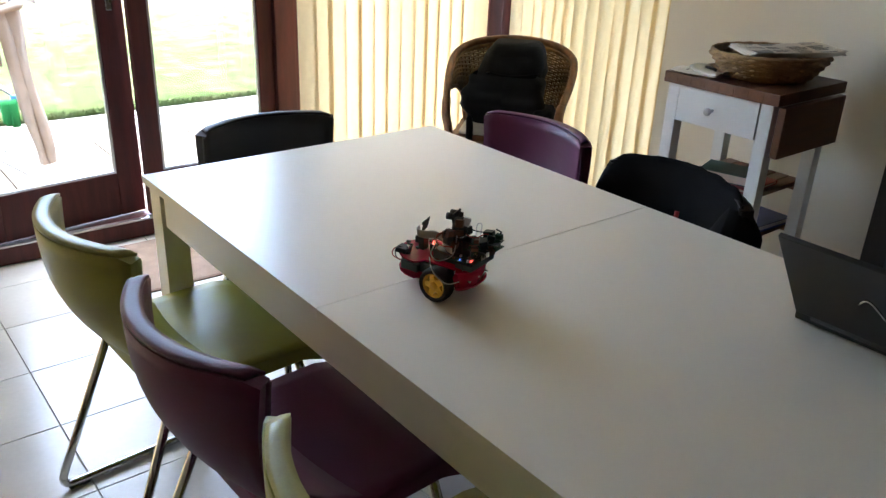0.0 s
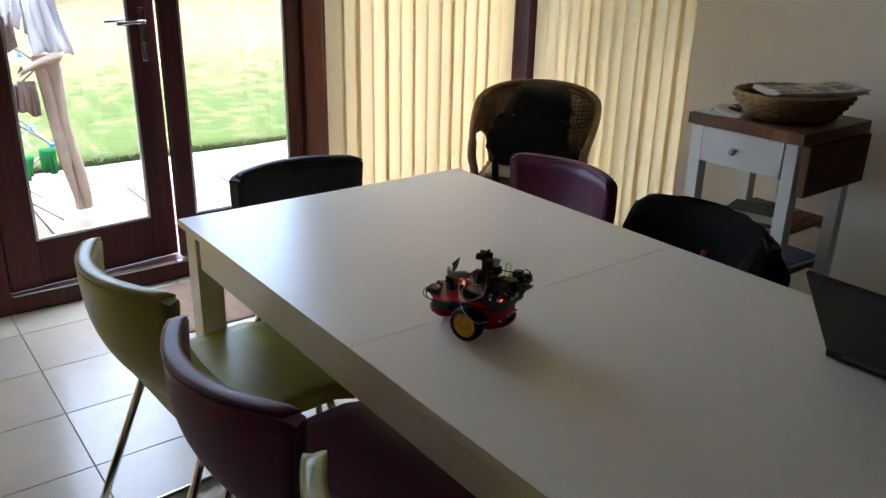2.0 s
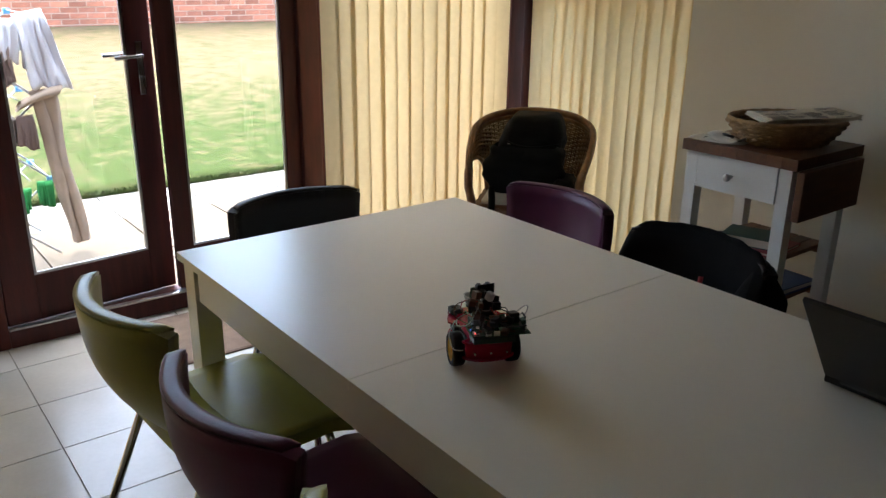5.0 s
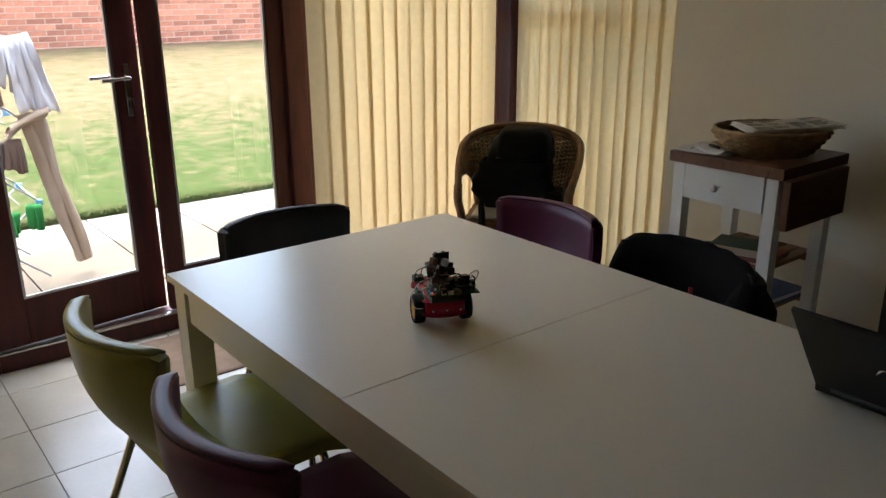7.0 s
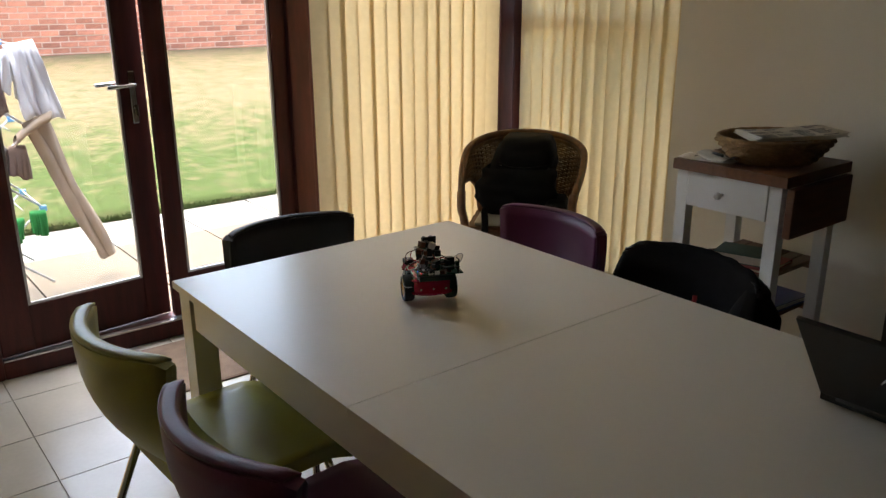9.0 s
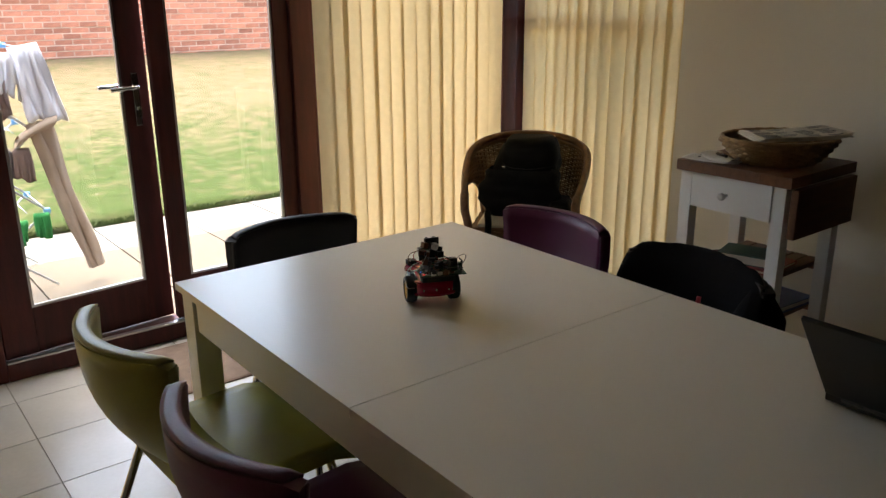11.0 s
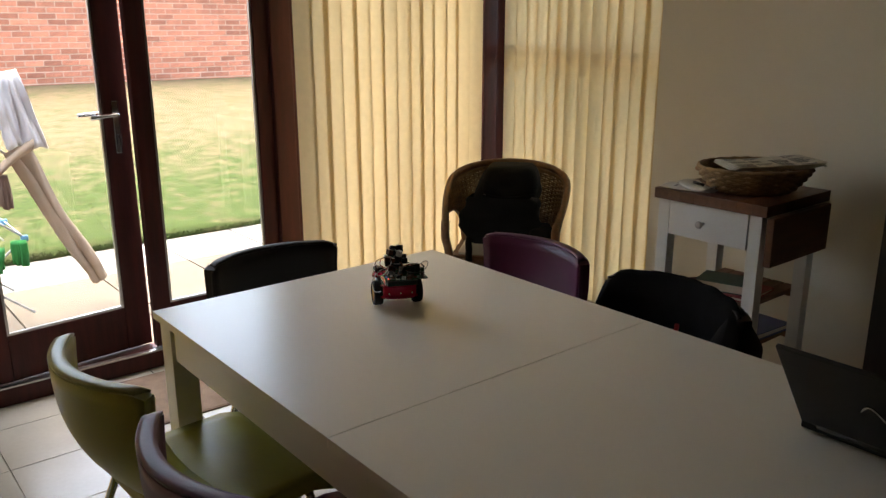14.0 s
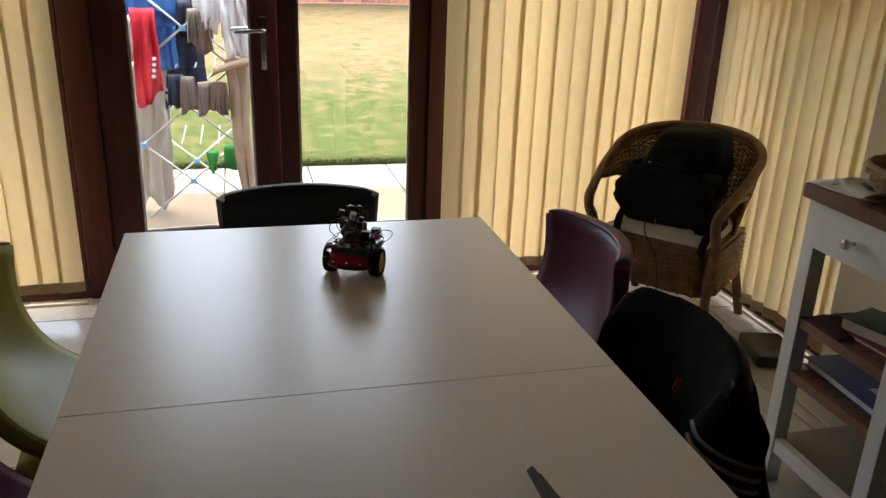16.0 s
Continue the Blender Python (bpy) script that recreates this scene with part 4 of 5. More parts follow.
# ---------------------------------------------------------------- laptop
def laptop():
    l = thing("laptop", "open black laptop with its lid towards the garden doors", "laptop", pose(0.69, -1.38, 0.743))
    boxpart("base", (-0.005, -0.35, 0.003, 0.232, 0.0, 0.02), M_LAPTOP, l, 0.004)
    boxpart("keyboard", (0.03, -0.33, 0.02, 0.14, -0.02, 0.0215), M_BLACKP, l)
    lid = new("lid")
    lid.parent = l
    lid.matrix_basis = pose(0.0, 0, 0.018, 0, -36, 0)
    boxpart("shell", (-0.005, -0.35, 0.0, 0.004, 0.0, 0.222), M_LAPTOP, lid, 0.003)
    boxpart("screen", (0.0045, -0.34, 0.015, 0.006, -0.01, 0.215), M_BLACKP, lid)
    pts = [(-0.0062, -0.125 - 0.1 * i / 20, 0.11 + 0.02 * math.sin(2 * math.pi * i / 13)) for i in range(21)]
    part("emblem", bm_tube(bmesh.new(), pts, 0.0022, 6), M_LOGO, lid, "plain silver wavy inlay")
    part("hinge", bm_tube(bmesh.new(), [(0.0, -0.32, 0.016), (0.0, -0.03, 0.016)], 0.008, 8), M_BLACKP, l)
    ft = [(x, y) for x in (0.02, 0.21) for y in (-0.32, -0.03)]
    for x, y in ft:
        boxpart("foot", (x - 0.01, y - 0.01, 0.0, x + 0.01, y + 0.01, 0.003), M_RUBBER, l)
    return l


laptop()


# ---------------------------------------------------------------- robot car
def star_rim(bm, r_out, r_in, y0, y1):
    """Rim ring, hub and five tapered spokes."""
    bm_lathe(bm, [(r_out, y0), (r_out, y1), (r_in, y1), (r_in, y0), (r_out, y0)], 30, "y")
    bm_lathe(bm, [(0.001, y0), (0.0075, y0), (0.0075, y1), (0.001, y1)], 14, "y")
    for k in range(5):
        a = 2 * math.pi * k / 5
        m = Matrix.Rotation(-a, 4, "Y")
        bm_box(bm, 0.004, y0 + 0.001, -0.0052, r_in + 0.001, y1 - 0.001, 0.0052, 0, m)
        vs = [(0.006, -0.008), (0.015, -0.0055), (0.015, 0.0055), (0.006, 0.008)]
        lo = [bm.verts.new(m @ Vector((x, y0 + 0.0015, z))) for x, z in vs]
        hi = [bm.verts.new(m @ Vector((x, y1 - 0.0012, z))) for x, z in vs]
        bm.faces.new(lo), bm.faces.new(hi[::-1])
        for i in range(4):
            bm.faces.new((lo[i], lo[(i + 1) % 4], hi[(i + 1) % 4], hi[i]))


def plate(outline, z0, z1, holes=()):
    bm = bmesh.new()
    lo = [bm.verts.new((x, y, z0)) for x, y in outline]
    hi = [bm.verts.new((x, y, z1)) for x, y in outline]
    k = len(outline)
    bm.faces.new(lo[::-1]), bm.faces.new(hi)
    for i in range(k):
        bm.faces.new((lo[i], lo[(i + 1) % k], hi[(i + 1) % k], hi[i]))
    return bm


def robot_outline(sc=1.0):
    """Rounded front and rear with waists cut in for the wheels."""
    pts = []
    for i in range(17):
        a = -math.pi / 2 + math.pi * i / 16
        pts.append((0.05 + 0.062 * math.cos(a) * sc, 0.056 * math.sin(a) * sc))
    pts += [(0.042, 0.05), (0.038, 0.038), (-0.03, 0.038), (-0.033, 0.043)]
    for i in range(17):
        a = math.pi / 2 + math.pi * i / 16
        pts.append((-0.036 + 0.024 * math.cos(a) * sc, 0.049 * math.sin(a) * sc))
    pts += [(-0.033, -0.043), (-0.03, -0.038), (0.038, -0.038), (0.042, -0.05)]
    return pts


def robot():
    r = thing("robot_car", "red acrylic two-wheeled robot car with circuit boards and wires", "robot")
    low = part("lower_plate", plate(robot_outline(), 0.030, 0.033), M_ACRYL, r)
    up = part("upper_plate", plate(robot_outline(1.02), 0.062, 0.065), M_ACRYL, r)
    for x, y in ((0.09, 0.035), (0.09, -0.035), (-0.044, 0.036), (-0.044, -0.036), (0.02, 0.03), (0.02, -0.03)):
        part("spacer", bm_lathe(bmesh.new(), [(0.0028, 0.033), (0.0028, 0.062)], 6, "z", (x, y, 0)), M_TIN, r)
    # rounded red skirt at the back and bolts
    bm = bmesh.new()
    bm_sheet(bm, lambda u, v: (-0.038 - 0.016 * math.cos(math.pi * (u - 0.5)), 0.042 * math.sin(math.pi * (u - 0.5)), 0.0335 + v * 0.028), 20, 2, 0.0025)
    part("rear_bumper", bm, M_ACRYL, r)
    bm = bmesh.new()
    for y in (-0.03, 0.0, 0.03):
        bm_lathe(bm, [(0.002, -0.0575), (0.002, -0.05)], 8, "x", (0, y, 0.045))
    for y in (-0.035, -0.015, 0.015, 0.035):
        bm_lathe(bm, [(0.0025, 0.0652), (0.0025, 0.0675)], 8, "z", (-0.05 + abs(y) * 0.2, y, 0))
    part("bolt", bm, M_TIN, r)
    for sy in (-1, 1):
        part("motor", bm_box(bmesh.new(), -0.012, sy * 0.024 - 0.011, 0.035, 0.055, sy * 0.024 + 0.011, 0.058, 0.003), M_BLACKP, r)
    part("axle", bm_tube(bmesh.new(), [(0, -0.045, 0.0325), (0, 0.045, 0.0325)], 0.003, 8), M_STEEL, r)
    cw = part("caster", bm_lathe(bmesh.new(), [(0.001, 0.001), (0.006, 0.002), (0.0105, 0.007), (0.012, 0.013), (0.0105, 0.019), (0.006, 0.024), (0.006, 0.03)], 16, "z", (0.085, 0, 0)), M_STEEL, r, "small steel caster ball")
    rnd = random.Random(11)

    def cluster(name, mats, count, lo, hi, size):
        for k in range(count):
            w, d, h = (rnd.uniform(*size) for _ in range(3))
            x, y, z = (rnd.uniform(a, b) for a, b in zip(lo, hi))
            part(name, bm_box(bmesh.new(), -w / 2, -d / 2, -h / 2, w / 2, d / 2, h / 2, 0.0012), mats[k % len(mats)], r, m=pose(x, y, z, rnd.uniform(-14, 14), rnd.uniform(-14, 14), rnd.uniform(-35, 35)))

    part("battery_box", bm_box(bmesh.new(), -0.024, -0.03, 0.0655, 0.03, 0.024, 0.084, 0.003), M_BLACKP, r)
    # slots in the nose of the upper plate, seen as pale rims
    for k in range(5):
        a = radians(-56 + 28 * k)
        part("slot", bm_tube(bmesh.new(), [(0.05 + q * math.cos(a), q * 0.92 * math.sin(a), 0.0662) for q in (0.044, 0.056)], 0.0022, 6), M_CHIP, r)
    # computer board flat over the tail, sticking out on one side
    sbc = part("main_board", bm_box(bmesh.new(), -0.066, -0.07, 0.0, -0.008, 0.038, 0.002), M_PCB, r, m=pose(0, 0, 0.079, 0, 3, 0))
    bm = bmesh.new()
    for x, y, w, d, h in ((-0.03, -0.005, 0.014, 0.014, 0.003), (-0.05, 0.01, 0.008, 0.01, 0.002), (-0.02, 0.022, 0.006, 0.006, 0.002), (-0.045, -0.03, 0.01, 0.006, 0.002)):
        bm_box(bm, x - w / 2, y - d / 2, 0.002, x + w / 2, y + d / 2, 0.002 + h)
    part("chip", bm, M_CHIP, sbc)
    for y in (-0.012, 0.003):
        part("usb_port", bm_box(bmesh.new(), -0.069, y, 0.002, -0.052, y + 0.012, 0.012, 0.0006), M_TIN, sbc, "tin-plated socket")
    for k in range(8):
        part("component", bm_box(bmesh.new(), -0.0025, -0.002, 0.002, 0.0025, 0.002, 0.006), (M_TIN, M_WIRE_W, M_WIRE_B, M_CHIP)[k % 4], sbc, m=pose(-0.058 + 0.006 * k, 0.026 + 0.008 * math.sin(k * 2.3), 0, 0, 0, 20 * k))
    bm = bmesh.new()
    for k in range(20):
        for q in (0, 1):
            bm_box(bm, -0.060 + 0.0025 * k, -0.064 + 0.0025 * q, 0.002, -0.0592 + 0.0025 * k, -0.0632 + 0.0025 * q, 0.010)
    part("pin_header", bm, M_TIN, sbc)
    part("battery_pack", bm_box(bmesh.new(), -0.06, -0.046, 0.0655, -0.025, 0.034, 0.0775, 0.002), M_CHIP, r)
    # motor shield and regulator stacked at the tail
    part("driver_board", bm_box(bmesh.new(), -0.03, -0.02, 0, 0.014, 0.02, 0.0018), M_PCB_DARK, r, m=pose(-0.045, -0.035, 0.098, 4, 6, 12))
    part("heat_sink", bm_box(bmesh.new(), -0.01, -0.008, 0.0018, 0.008, 0.01, 0.022, 0.001), M_CHIP, r, m=pose(-0.05, -0.04, 0.098, 4, 6, 12))
    part("post", bm_tube(bmesh.new(), [(-0.062, -0.058, 0.082), (-0.063, -0.059, 0.116), (-0.055, -0.055, 0.12)], 0.0016, 6), M_CHIP, r)
    cluster("tail_component", (M_CHIP, M_PCB_DARK, M_WIRE_B, M_PCB), 20, (-0.066, -0.06, 0.088), (-0.026, 0.012, 0.112), (0.007, 0.016))
    # pan and tilt tower with its sensor head
    part("servo", bm_box(bmesh.new(), -0.024, -0.012, 0.084, 0.0, 0.012, 0.112, 0.002), M_CHIP, r, "black servo motor")
    part("servo", bm_box(bmesh.new(), -0.02, -0.008, 0.114, 0.003, 0.006, 0.134, 0.002), M_CHIP, r, m=pose(0, 0, 0, 0, 0, -8))
    part("servo_horn", bm_lathe(bmesh.new(), [(0.008, 0.112), (0.008, 0.1145), (0.003, 0.1165)], 12, "z", (-0.012, 0, 0)), M_WIRE_W, r)
    part("pan_bracket", bm_box(bmesh.new(), -0.012, -0.012, 0.13, 0.008, -0.009, 0.154, 0.001), M_CHIP, r, m=pose(0, 0, 0, 0, 0, 18))
    head = part("sensor_board", bm_box(bmesh.new(), -0.014, -0.012, 0.138, -0.011, 0.022, 0.156, 0.0008), M_PCB_DARK, r, m=pose(0.012, -0.004, 0.002, 0, 0, 10))
    for y in (-0.004, 0.014):
        part("sensor_eye", bm_lathe(bmesh.new(), [(0.0065, 0.0), (0.0065, 0.012), (0.005, 0.0125)], 14, "x", (-0.01, y, 0.148)), M_CHIP, head)
    part("white_clip", bm_box(bmesh.new(), -0.007, -0.006, -0.008, 0.007, 0.006, 0.008, 0.003), M_WIRE_W, r, m=pose(-0.022, -0.004, 0.142, 12, -14, 25))
    cluster("tower_component", (M_CHIP, M_WIRE_B, M_PCB_DARK), 18, (-0.032, -0.022, 0.098), (0.01, 0.026, 0.148), (0.007, 0.016))
    # front camera on its little mast, with the ribbon running back
    part("camera_mast", bm_box(bmesh.new(), 0.062, -0.008, 0.066, 0.074, 0.008, 0.1, 0.0015), M_CHIP, r)
    cam_board = part("camera_board", bm_box(bmesh.new(), -0.001, -0.0125, 0.0, 0.001, 0.0125, 0.024, 0.0003), M_PCB, r, m=pose(0.068, 0.0, 0.104, 0, -14, 12))
    part("camera_eye", bm_lathe(bmesh.new(), [(0.004, 0.001), (0.004, 0.006), (0.003, 0.0065)], 12, "x", (0, 0, 0.012)), M_CHIP, cam_board)

    def ribbon(u, v):
        q = Vector(rib[min(len(rib) - 1, int(round(u * (len(rib) - 1))))])
        return (q.x, q.y + 0.004 * (v - 0.5), q.z + 0.0165 * (v - 0.5))
    rib = rounded([(0.074, 0.004, 0.106), (0.07, 0.02, 0.105), (0.05, 0.022, 0.106), (0.034, 0.014, 0.108), (0.02, 0.012, 0.104), (0.004, 0.022, 0.096), (-0.012, 0.024, 0.09)], 5)
    part("ribbon_cable", bm_sheet(bmesh.new(), ribbon, len(rib) - 1, 2, 0.0006), M_RIBBON, r, "white flat ribbon cable")
    # line sensors and plugs on the nose
    part("nose_module", bm_box(bmesh.new(), 0.082, 0.012, 0.066, 0.104, 0.036, 0.076, 0.0015), M_CHIP, r, m=pose(0, 0, 0, 0, 0, 6))
    part("nose_module", bm_box(bmesh.new(), 0.05, 0.022, 0.036, 0.088, 0.044, 0.052, 0.002), M_BLACKP, r)
    part("nose_module", bm_box(bmesh.new(), 0.08, -0.034, 0.066, 0.098, -0.014, 0.08, 0.0015), M_PCB_DARK, r)
    cluster("nose_component", (M_CHIP, M_PCB_DARK, M_TIN), 6, (0.06, -0.03, 0.07), (0.1, 0.04, 0.08), (0.004, 0.009))
    # loose wiring
    loops = [(M_WIRE_W, [(0.02, 0.05, 0.08), (0.0, 0.066, 0.062), (-0.028, 0.064, 0.046), (-0.046, 0.05, 0.05)]),
             (M_WIRE_W, [(0.03, 0.02, 0.09), (0.02, 0.045, 0.084), (0.0, 0.05, 0.078), (-0.02, 0.034, 0.09), (-0.014, 0.014, 0.12)]),
             (M_WIRE_B, [(0.0, 0.018, 0.13), (0.008, 0.05, 0.118), (-0.004, 0.056, 0.1), (-0.02, 0.036, 0.09)]),
             (M_WIRE_R, [(-0.01, 0.016, 0.128), (0.012, 0.036, 0.122), (0.006, 0.042, 0.106), (-0.014, 0.026, 0.1)]),
             (M_WIRE_K, [(-0.02, 0.0, 0.134), (-0.034, -0.02, 0.122), (-0.048, -0.036, 0.118)]),
             (M_WIRE_R, [(-0.012, -0.006, 0.118), (-0.036, -0.012, 0.112), (-0.052, -0.024, 0.12), (-0.056, -0.038, 0.108)]),
             (M_WIRE_B, [(-0.01, 0.006, 0.116), (-0.03, 0.012, 0.106), (-0.05, -0.004, 0.104), (-0.06, -0.03, 0.108)]),
             (M_WIRE_W, [(-0.03, -0.04, 0.1), (-0.015, -0.07, 0.114), (0.004, -0.086, 0.104), (0.0, -0.076, 0.086), (-0.02, -0.05, 0.086)]),
             (M_WIRE_W, [(-0.04, -0.05, 0.104), (-0.03, -0.066, 0.108), (-0.02, -0.072, 0.094), (-0.034, -0.056, 0.086)]),
             (M_WIRE_K, [(0.06, -0.02, 0.08), (0.04, -0.052, 0.09), (0.01, -0.05, 0.084)]),
             (M_WIRE_K, [(0.098, 0.02, 0.074), (0.11, 0.03, 0.064), (0.1, 0.04, 0.052), (0.08, 0.03, 0.046)]),
             (M_WIRE_R, [(0.094, 0.03, 0.074), (0.108, 0.038, 0.068), (0.106, 0.044, 0.056), (0.08, 0.034, 0.044)])]
    for material, pts in loops:
        part("wire", bm_tube(bmesh.new(), rounded(pts, 7), 0.0011, 5), material, r)
    part("led", bm_lathe(bmesh.new(), [(0.0022, 0.0), (0.0022, 0.003), (0.001, 0.0042)], 10, "z", (0.048, -0.006, 0.079)), M_LED, r, "glowing red power light")
    part("led_socket", bm_box(bmesh.new(), 0.042, -0.012, 0.0655, 0.054, 0.0, 0.079, 0.0015), M_CHIP, r)
    part("led", bm_lathe(bmesh.new(), [(0.0007, 0.0), (0.0007, 0.0015)], 8, "z", (-0.056, 0.03, 0.0845)), M_LED, r, "tiny red light")
    part("led", bm_lathe(bmesh.new(), [(0.001, 0.0), (0.001, 0.002)], 8, "z", (-0.035, 0.034, 0.0835)), M_LEDB, r, "tiny blue light")
    wheels = []
    for sy in (1, -1):
        w = new("wheel")
        w.parent = r
        w.matrix_basis = pose(0, sy * 0.0525, 0.0325)
        prof = [(0.0235, -0.012), (0.029, -0.0125), (0.0315, -0.0105), (0.0325, -0.006), (0.0325, 0.006), (0.0315, 0.0105), (0.029, 0.0125), (0.0235, 0.012), (0.0235, -0.012)]
        bm = bm_lathe(bmesh.new(), prof, 36, "y")
        face = pose(0, 0, 0, 0, 0, 0 if sy > 0 else 180)
        part("tyre", bm, M_RUBBER, w, "black rubber tyre", face)
        bm = bmesh.new()
        star_rim(bm, 0.0242, 0.0195, -0.0105, 0.0105)
        part("rim", bm, M_YELLOW, w, "yellow plastic star-spoked rim", face)
        wheels.append(w)
    return r, wheels


robot_ob, robot_wheels = robot()


# ---------------------------------------------------------------- garden
PZ = -0.12        # patio level


def lawn_z(x, y):
    t = min(1.0, max(0.0, (y - 3.95) / 5.75))
    return PZ + 0.02 + 0.81 * (t * 1.12 - 0.12 * t * t) + 0.02 * noise.noise(Vector((x * 0.7, y * 0.7, 0)))


bm = bmesh.new()
xs = [-120, -40, -14, -8] + [-6 + 0.3 * i for i in range(54)] + [11, 16, 40, 120]
ys = [3.95 + 0.2 * i for i in range(30)] + [10.5, 14, 40, 140]
vs = [[bm.verts.new((x, y, lawn_z(x, y))) for y in ys] for x in xs]
for i in range(len(xs) - 1):
    for j in range(len(ys) - 1):
        f = bm.faces.new((vs[i][j], vs[i + 1][j], vs[i + 1][j + 1], vs[i][j + 1]))
        f.smooth = True
edge = [bm.verts.new((x, 3.95, PZ - 0.06)) for x in xs]
for i in range(len(xs) - 1):
    bm.faces.new((vs[i][0], edge[i], edge[i + 1], vs[i + 1][0]))
ground = tagged(part("ground", bm, M_GRASS), "sloping lawn of dry yellow-green grass", "lawn", kind="structure")
structure("ground_base", (-120, -60, PZ - 0.3, 120, 3.96, PZ - 0.045), M_SOIL, "sandy earth round the house", "ground")


def grass_blades():
    rng = np.random.default_rng(3)
    n = 46000
    x = rng.uniform(-1.8, 6.2, n)
    y = 3.93 + 5.7 * rng.random(n) ** 1.5
    verts, faces = [], []
    a = rng.uniform(0, 2 * np.pi, n)
    h = rng.uniform(0.005, 0.013, n)
    h[: 5000] *= 3.2
    y[: 5000] = 3.91 + 0.06 * rng.random(5000)
    dx, dy = np.cos(a) * 0.004, np.sin(a) * 0.004
    lx, ly = rng.normal(0, 0.015, n), rng.normal(0, 0.015, n)
    for i in range(n):
        z = lawn_z(x[i], max(3.95, y[i])) - 0.004
        k = len(verts)
        verts += [(x[i] - dx[i], y[i] - dy[i], z), (x[i] + dx[i], y[i] + dy[i], z), (x[i] + lx[i], y[i] + ly[i], z + h[i])]
        faces.append((k, k + 1, k + 2))
    me = bpy.data.meshes.new("grass")
    me.from_pydata(verts, [], faces)
    me.materials.append(M_BLADE)
    tagged(new("grass", me), "short dry grass blades of the lawn", "grass", kind="stuff")


grass_blades()


# drying rack: two folding ends of crossed tubes and rods between them
def drying_rack():
    r = thing("drying_rack", "grey wire concertina clothes airer on the patio", "clothes airer", pose(0.0, 2.8, PZ))
    lv = [0.0, 0.44, 0.88, 1.32]
    for end, y in (("near", 0.0), ("far", 0.5)):
        for k in range(3):
            for a, b in (((-0.25, lv[k]), (0.27, lv[k + 1])), ((0.27, lv[k]), (-0.25, lv[k + 1]))):
                part("tube", bm_tube(bmesh.new(), [(a[0], y, a[1] + 0.008), (b[0], y, b[1] + 0.008)], 0.0065, 7), M_AIRER, r)
            bm = bmesh.new()
            for x in (-0.25, 0.01, 0.27):
                zc = lv[k + 1] if x != 0.01 else (lv[k] + lv[k + 1]) / 2
                bm_box(bm, x - 0.018, y - 0.012, zc - 0.014, x + 0.018, y + 0.012, zc + 0.018, 0.004)
            part("joint", bm, M_CLIP, r, "pale blue plastic joint")
    for k in (1, 2, 3):
        for i in range(6):
            x = -0.25 + 0.104 * i
            part("rod", bm_tube(bmesh.new(), [(x, -0.01, lv[k] + 0.008), (x, 0.51, lv[k] + 0.008)], 0.0035, 6), M_AIRER, r)
    return r


drying_rack()


def hung(name, label, category, x, y, ztop, width, drop_f, drop_b, material, turn=90, seed=0, taper=0.0, fold=0.012, gap=0.02, tilt=0.0):
    """A garment folded over a rod: front fall, fold and rear fall, with creases. Rod at the origin."""
    g = thing(name, label, category, pose(x, y, ztop, 0, tilt, turn))

    def f(u, v):
        s = 2 * u - 1
        t = 2 * v - 1
        d = abs(t) ** 1.1 * (drop_f if t < 0 else drop_b)
        side = -1 if t < 0 else 1
        w = width / 2 * (1 - taper * d / max(drop_f, drop_b))
        yy = side * gap * min(1, abs(t) * 7) + fold * wob((s * 3.2, d * 3.0, seed + side), 1.5) * min(1, d * 8)
        zz = 0.009 - d + (0.02 + 0.13 * drop_f * abs(t)) * wob((s * 1.3, seed * 1.7, side), 1.0) * min(1, d * 4) - 0.22 * drop_f * max(0, abs(t) - 0.5) * (1 if seed % 2 else -1) * s
        return (s * w + 0.012 * wob((d * 5, seed, s), 1.4), yy, zz)
    part("fabric", bm_sheet(bmesh.new(), f, 18, 26, 0.004), material, g)
    return g


A = PZ
# washing, each piece over its rod
hung("shirt", "white cotton shirt hung over the top of the airer", "shirt", 0.275, 2.78, A + 1.335, 0.15, 0.42, 0.36, M_WHITEC, 6, 1, taper=-0.35, fold=0.05, tilt=-9)
hung("shirt", "white crumpled shirt sleeve over the top rods", "shirt", 0.15, 2.80, A + 1.30, 0.17, 0.24, 0.2, M_WHITEC, -24, 2, taper=0.3, fold=0.035)
hung("towel", "bright blue towel over the top rods", "towel", -0.17, 2.86, A + 1.345, 0.3, 0.17, 0.24, M_BLUEC, 10, 3, fold=0.03)
hung("t_shirt", "navy cotton top hanging from the top rods", "clothes", -0.02, 3.02, A + 1.30, 0.26, 0.62, 0.5, M_NAVYC, 14, 4, fold=0.035)
hung("t_shirt", "blue cotton top hanging below the towel", "clothes", -0.13, 2.93, A + 1.22, 0.19, 0.36, 0.3, M_BLUEC, 18, 5, fold=0.03)
shirt = hung("football_shirt", "red sports shirt with pale lettering hung on the airer", "shirt", -0.19, 2.77, A + 1.2, 0.125, 0.5, 0.42, M_REDC, 12, 6, taper=-0.15, fold=0.045)
for k in range(4):
    boxpart("letter_bar", (0.012 + 0.004 * k, -0.062, -0.36 + 0.032 * k, 0.034 + 0.003 * k, -0.05, -0.343 + 0.032 * k), M_WHITEC, shirt)
hung("football_shirt_sleeve", "white and navy striped sleeve beside the red shirt", "shirt", -0.295, 2.78, A + 1.16, 0.09, 0.24, 0.2, M_WHITEC, 12, 31, fold=0.03)
hung("sock", "dark grey sock pegged on the top rods", "sock", 0.07, 2.80, A + 1.2, 0.065, 0.2, 0.14, M_GREYC, 10, 7, taper=-0.3, fold=0.03)
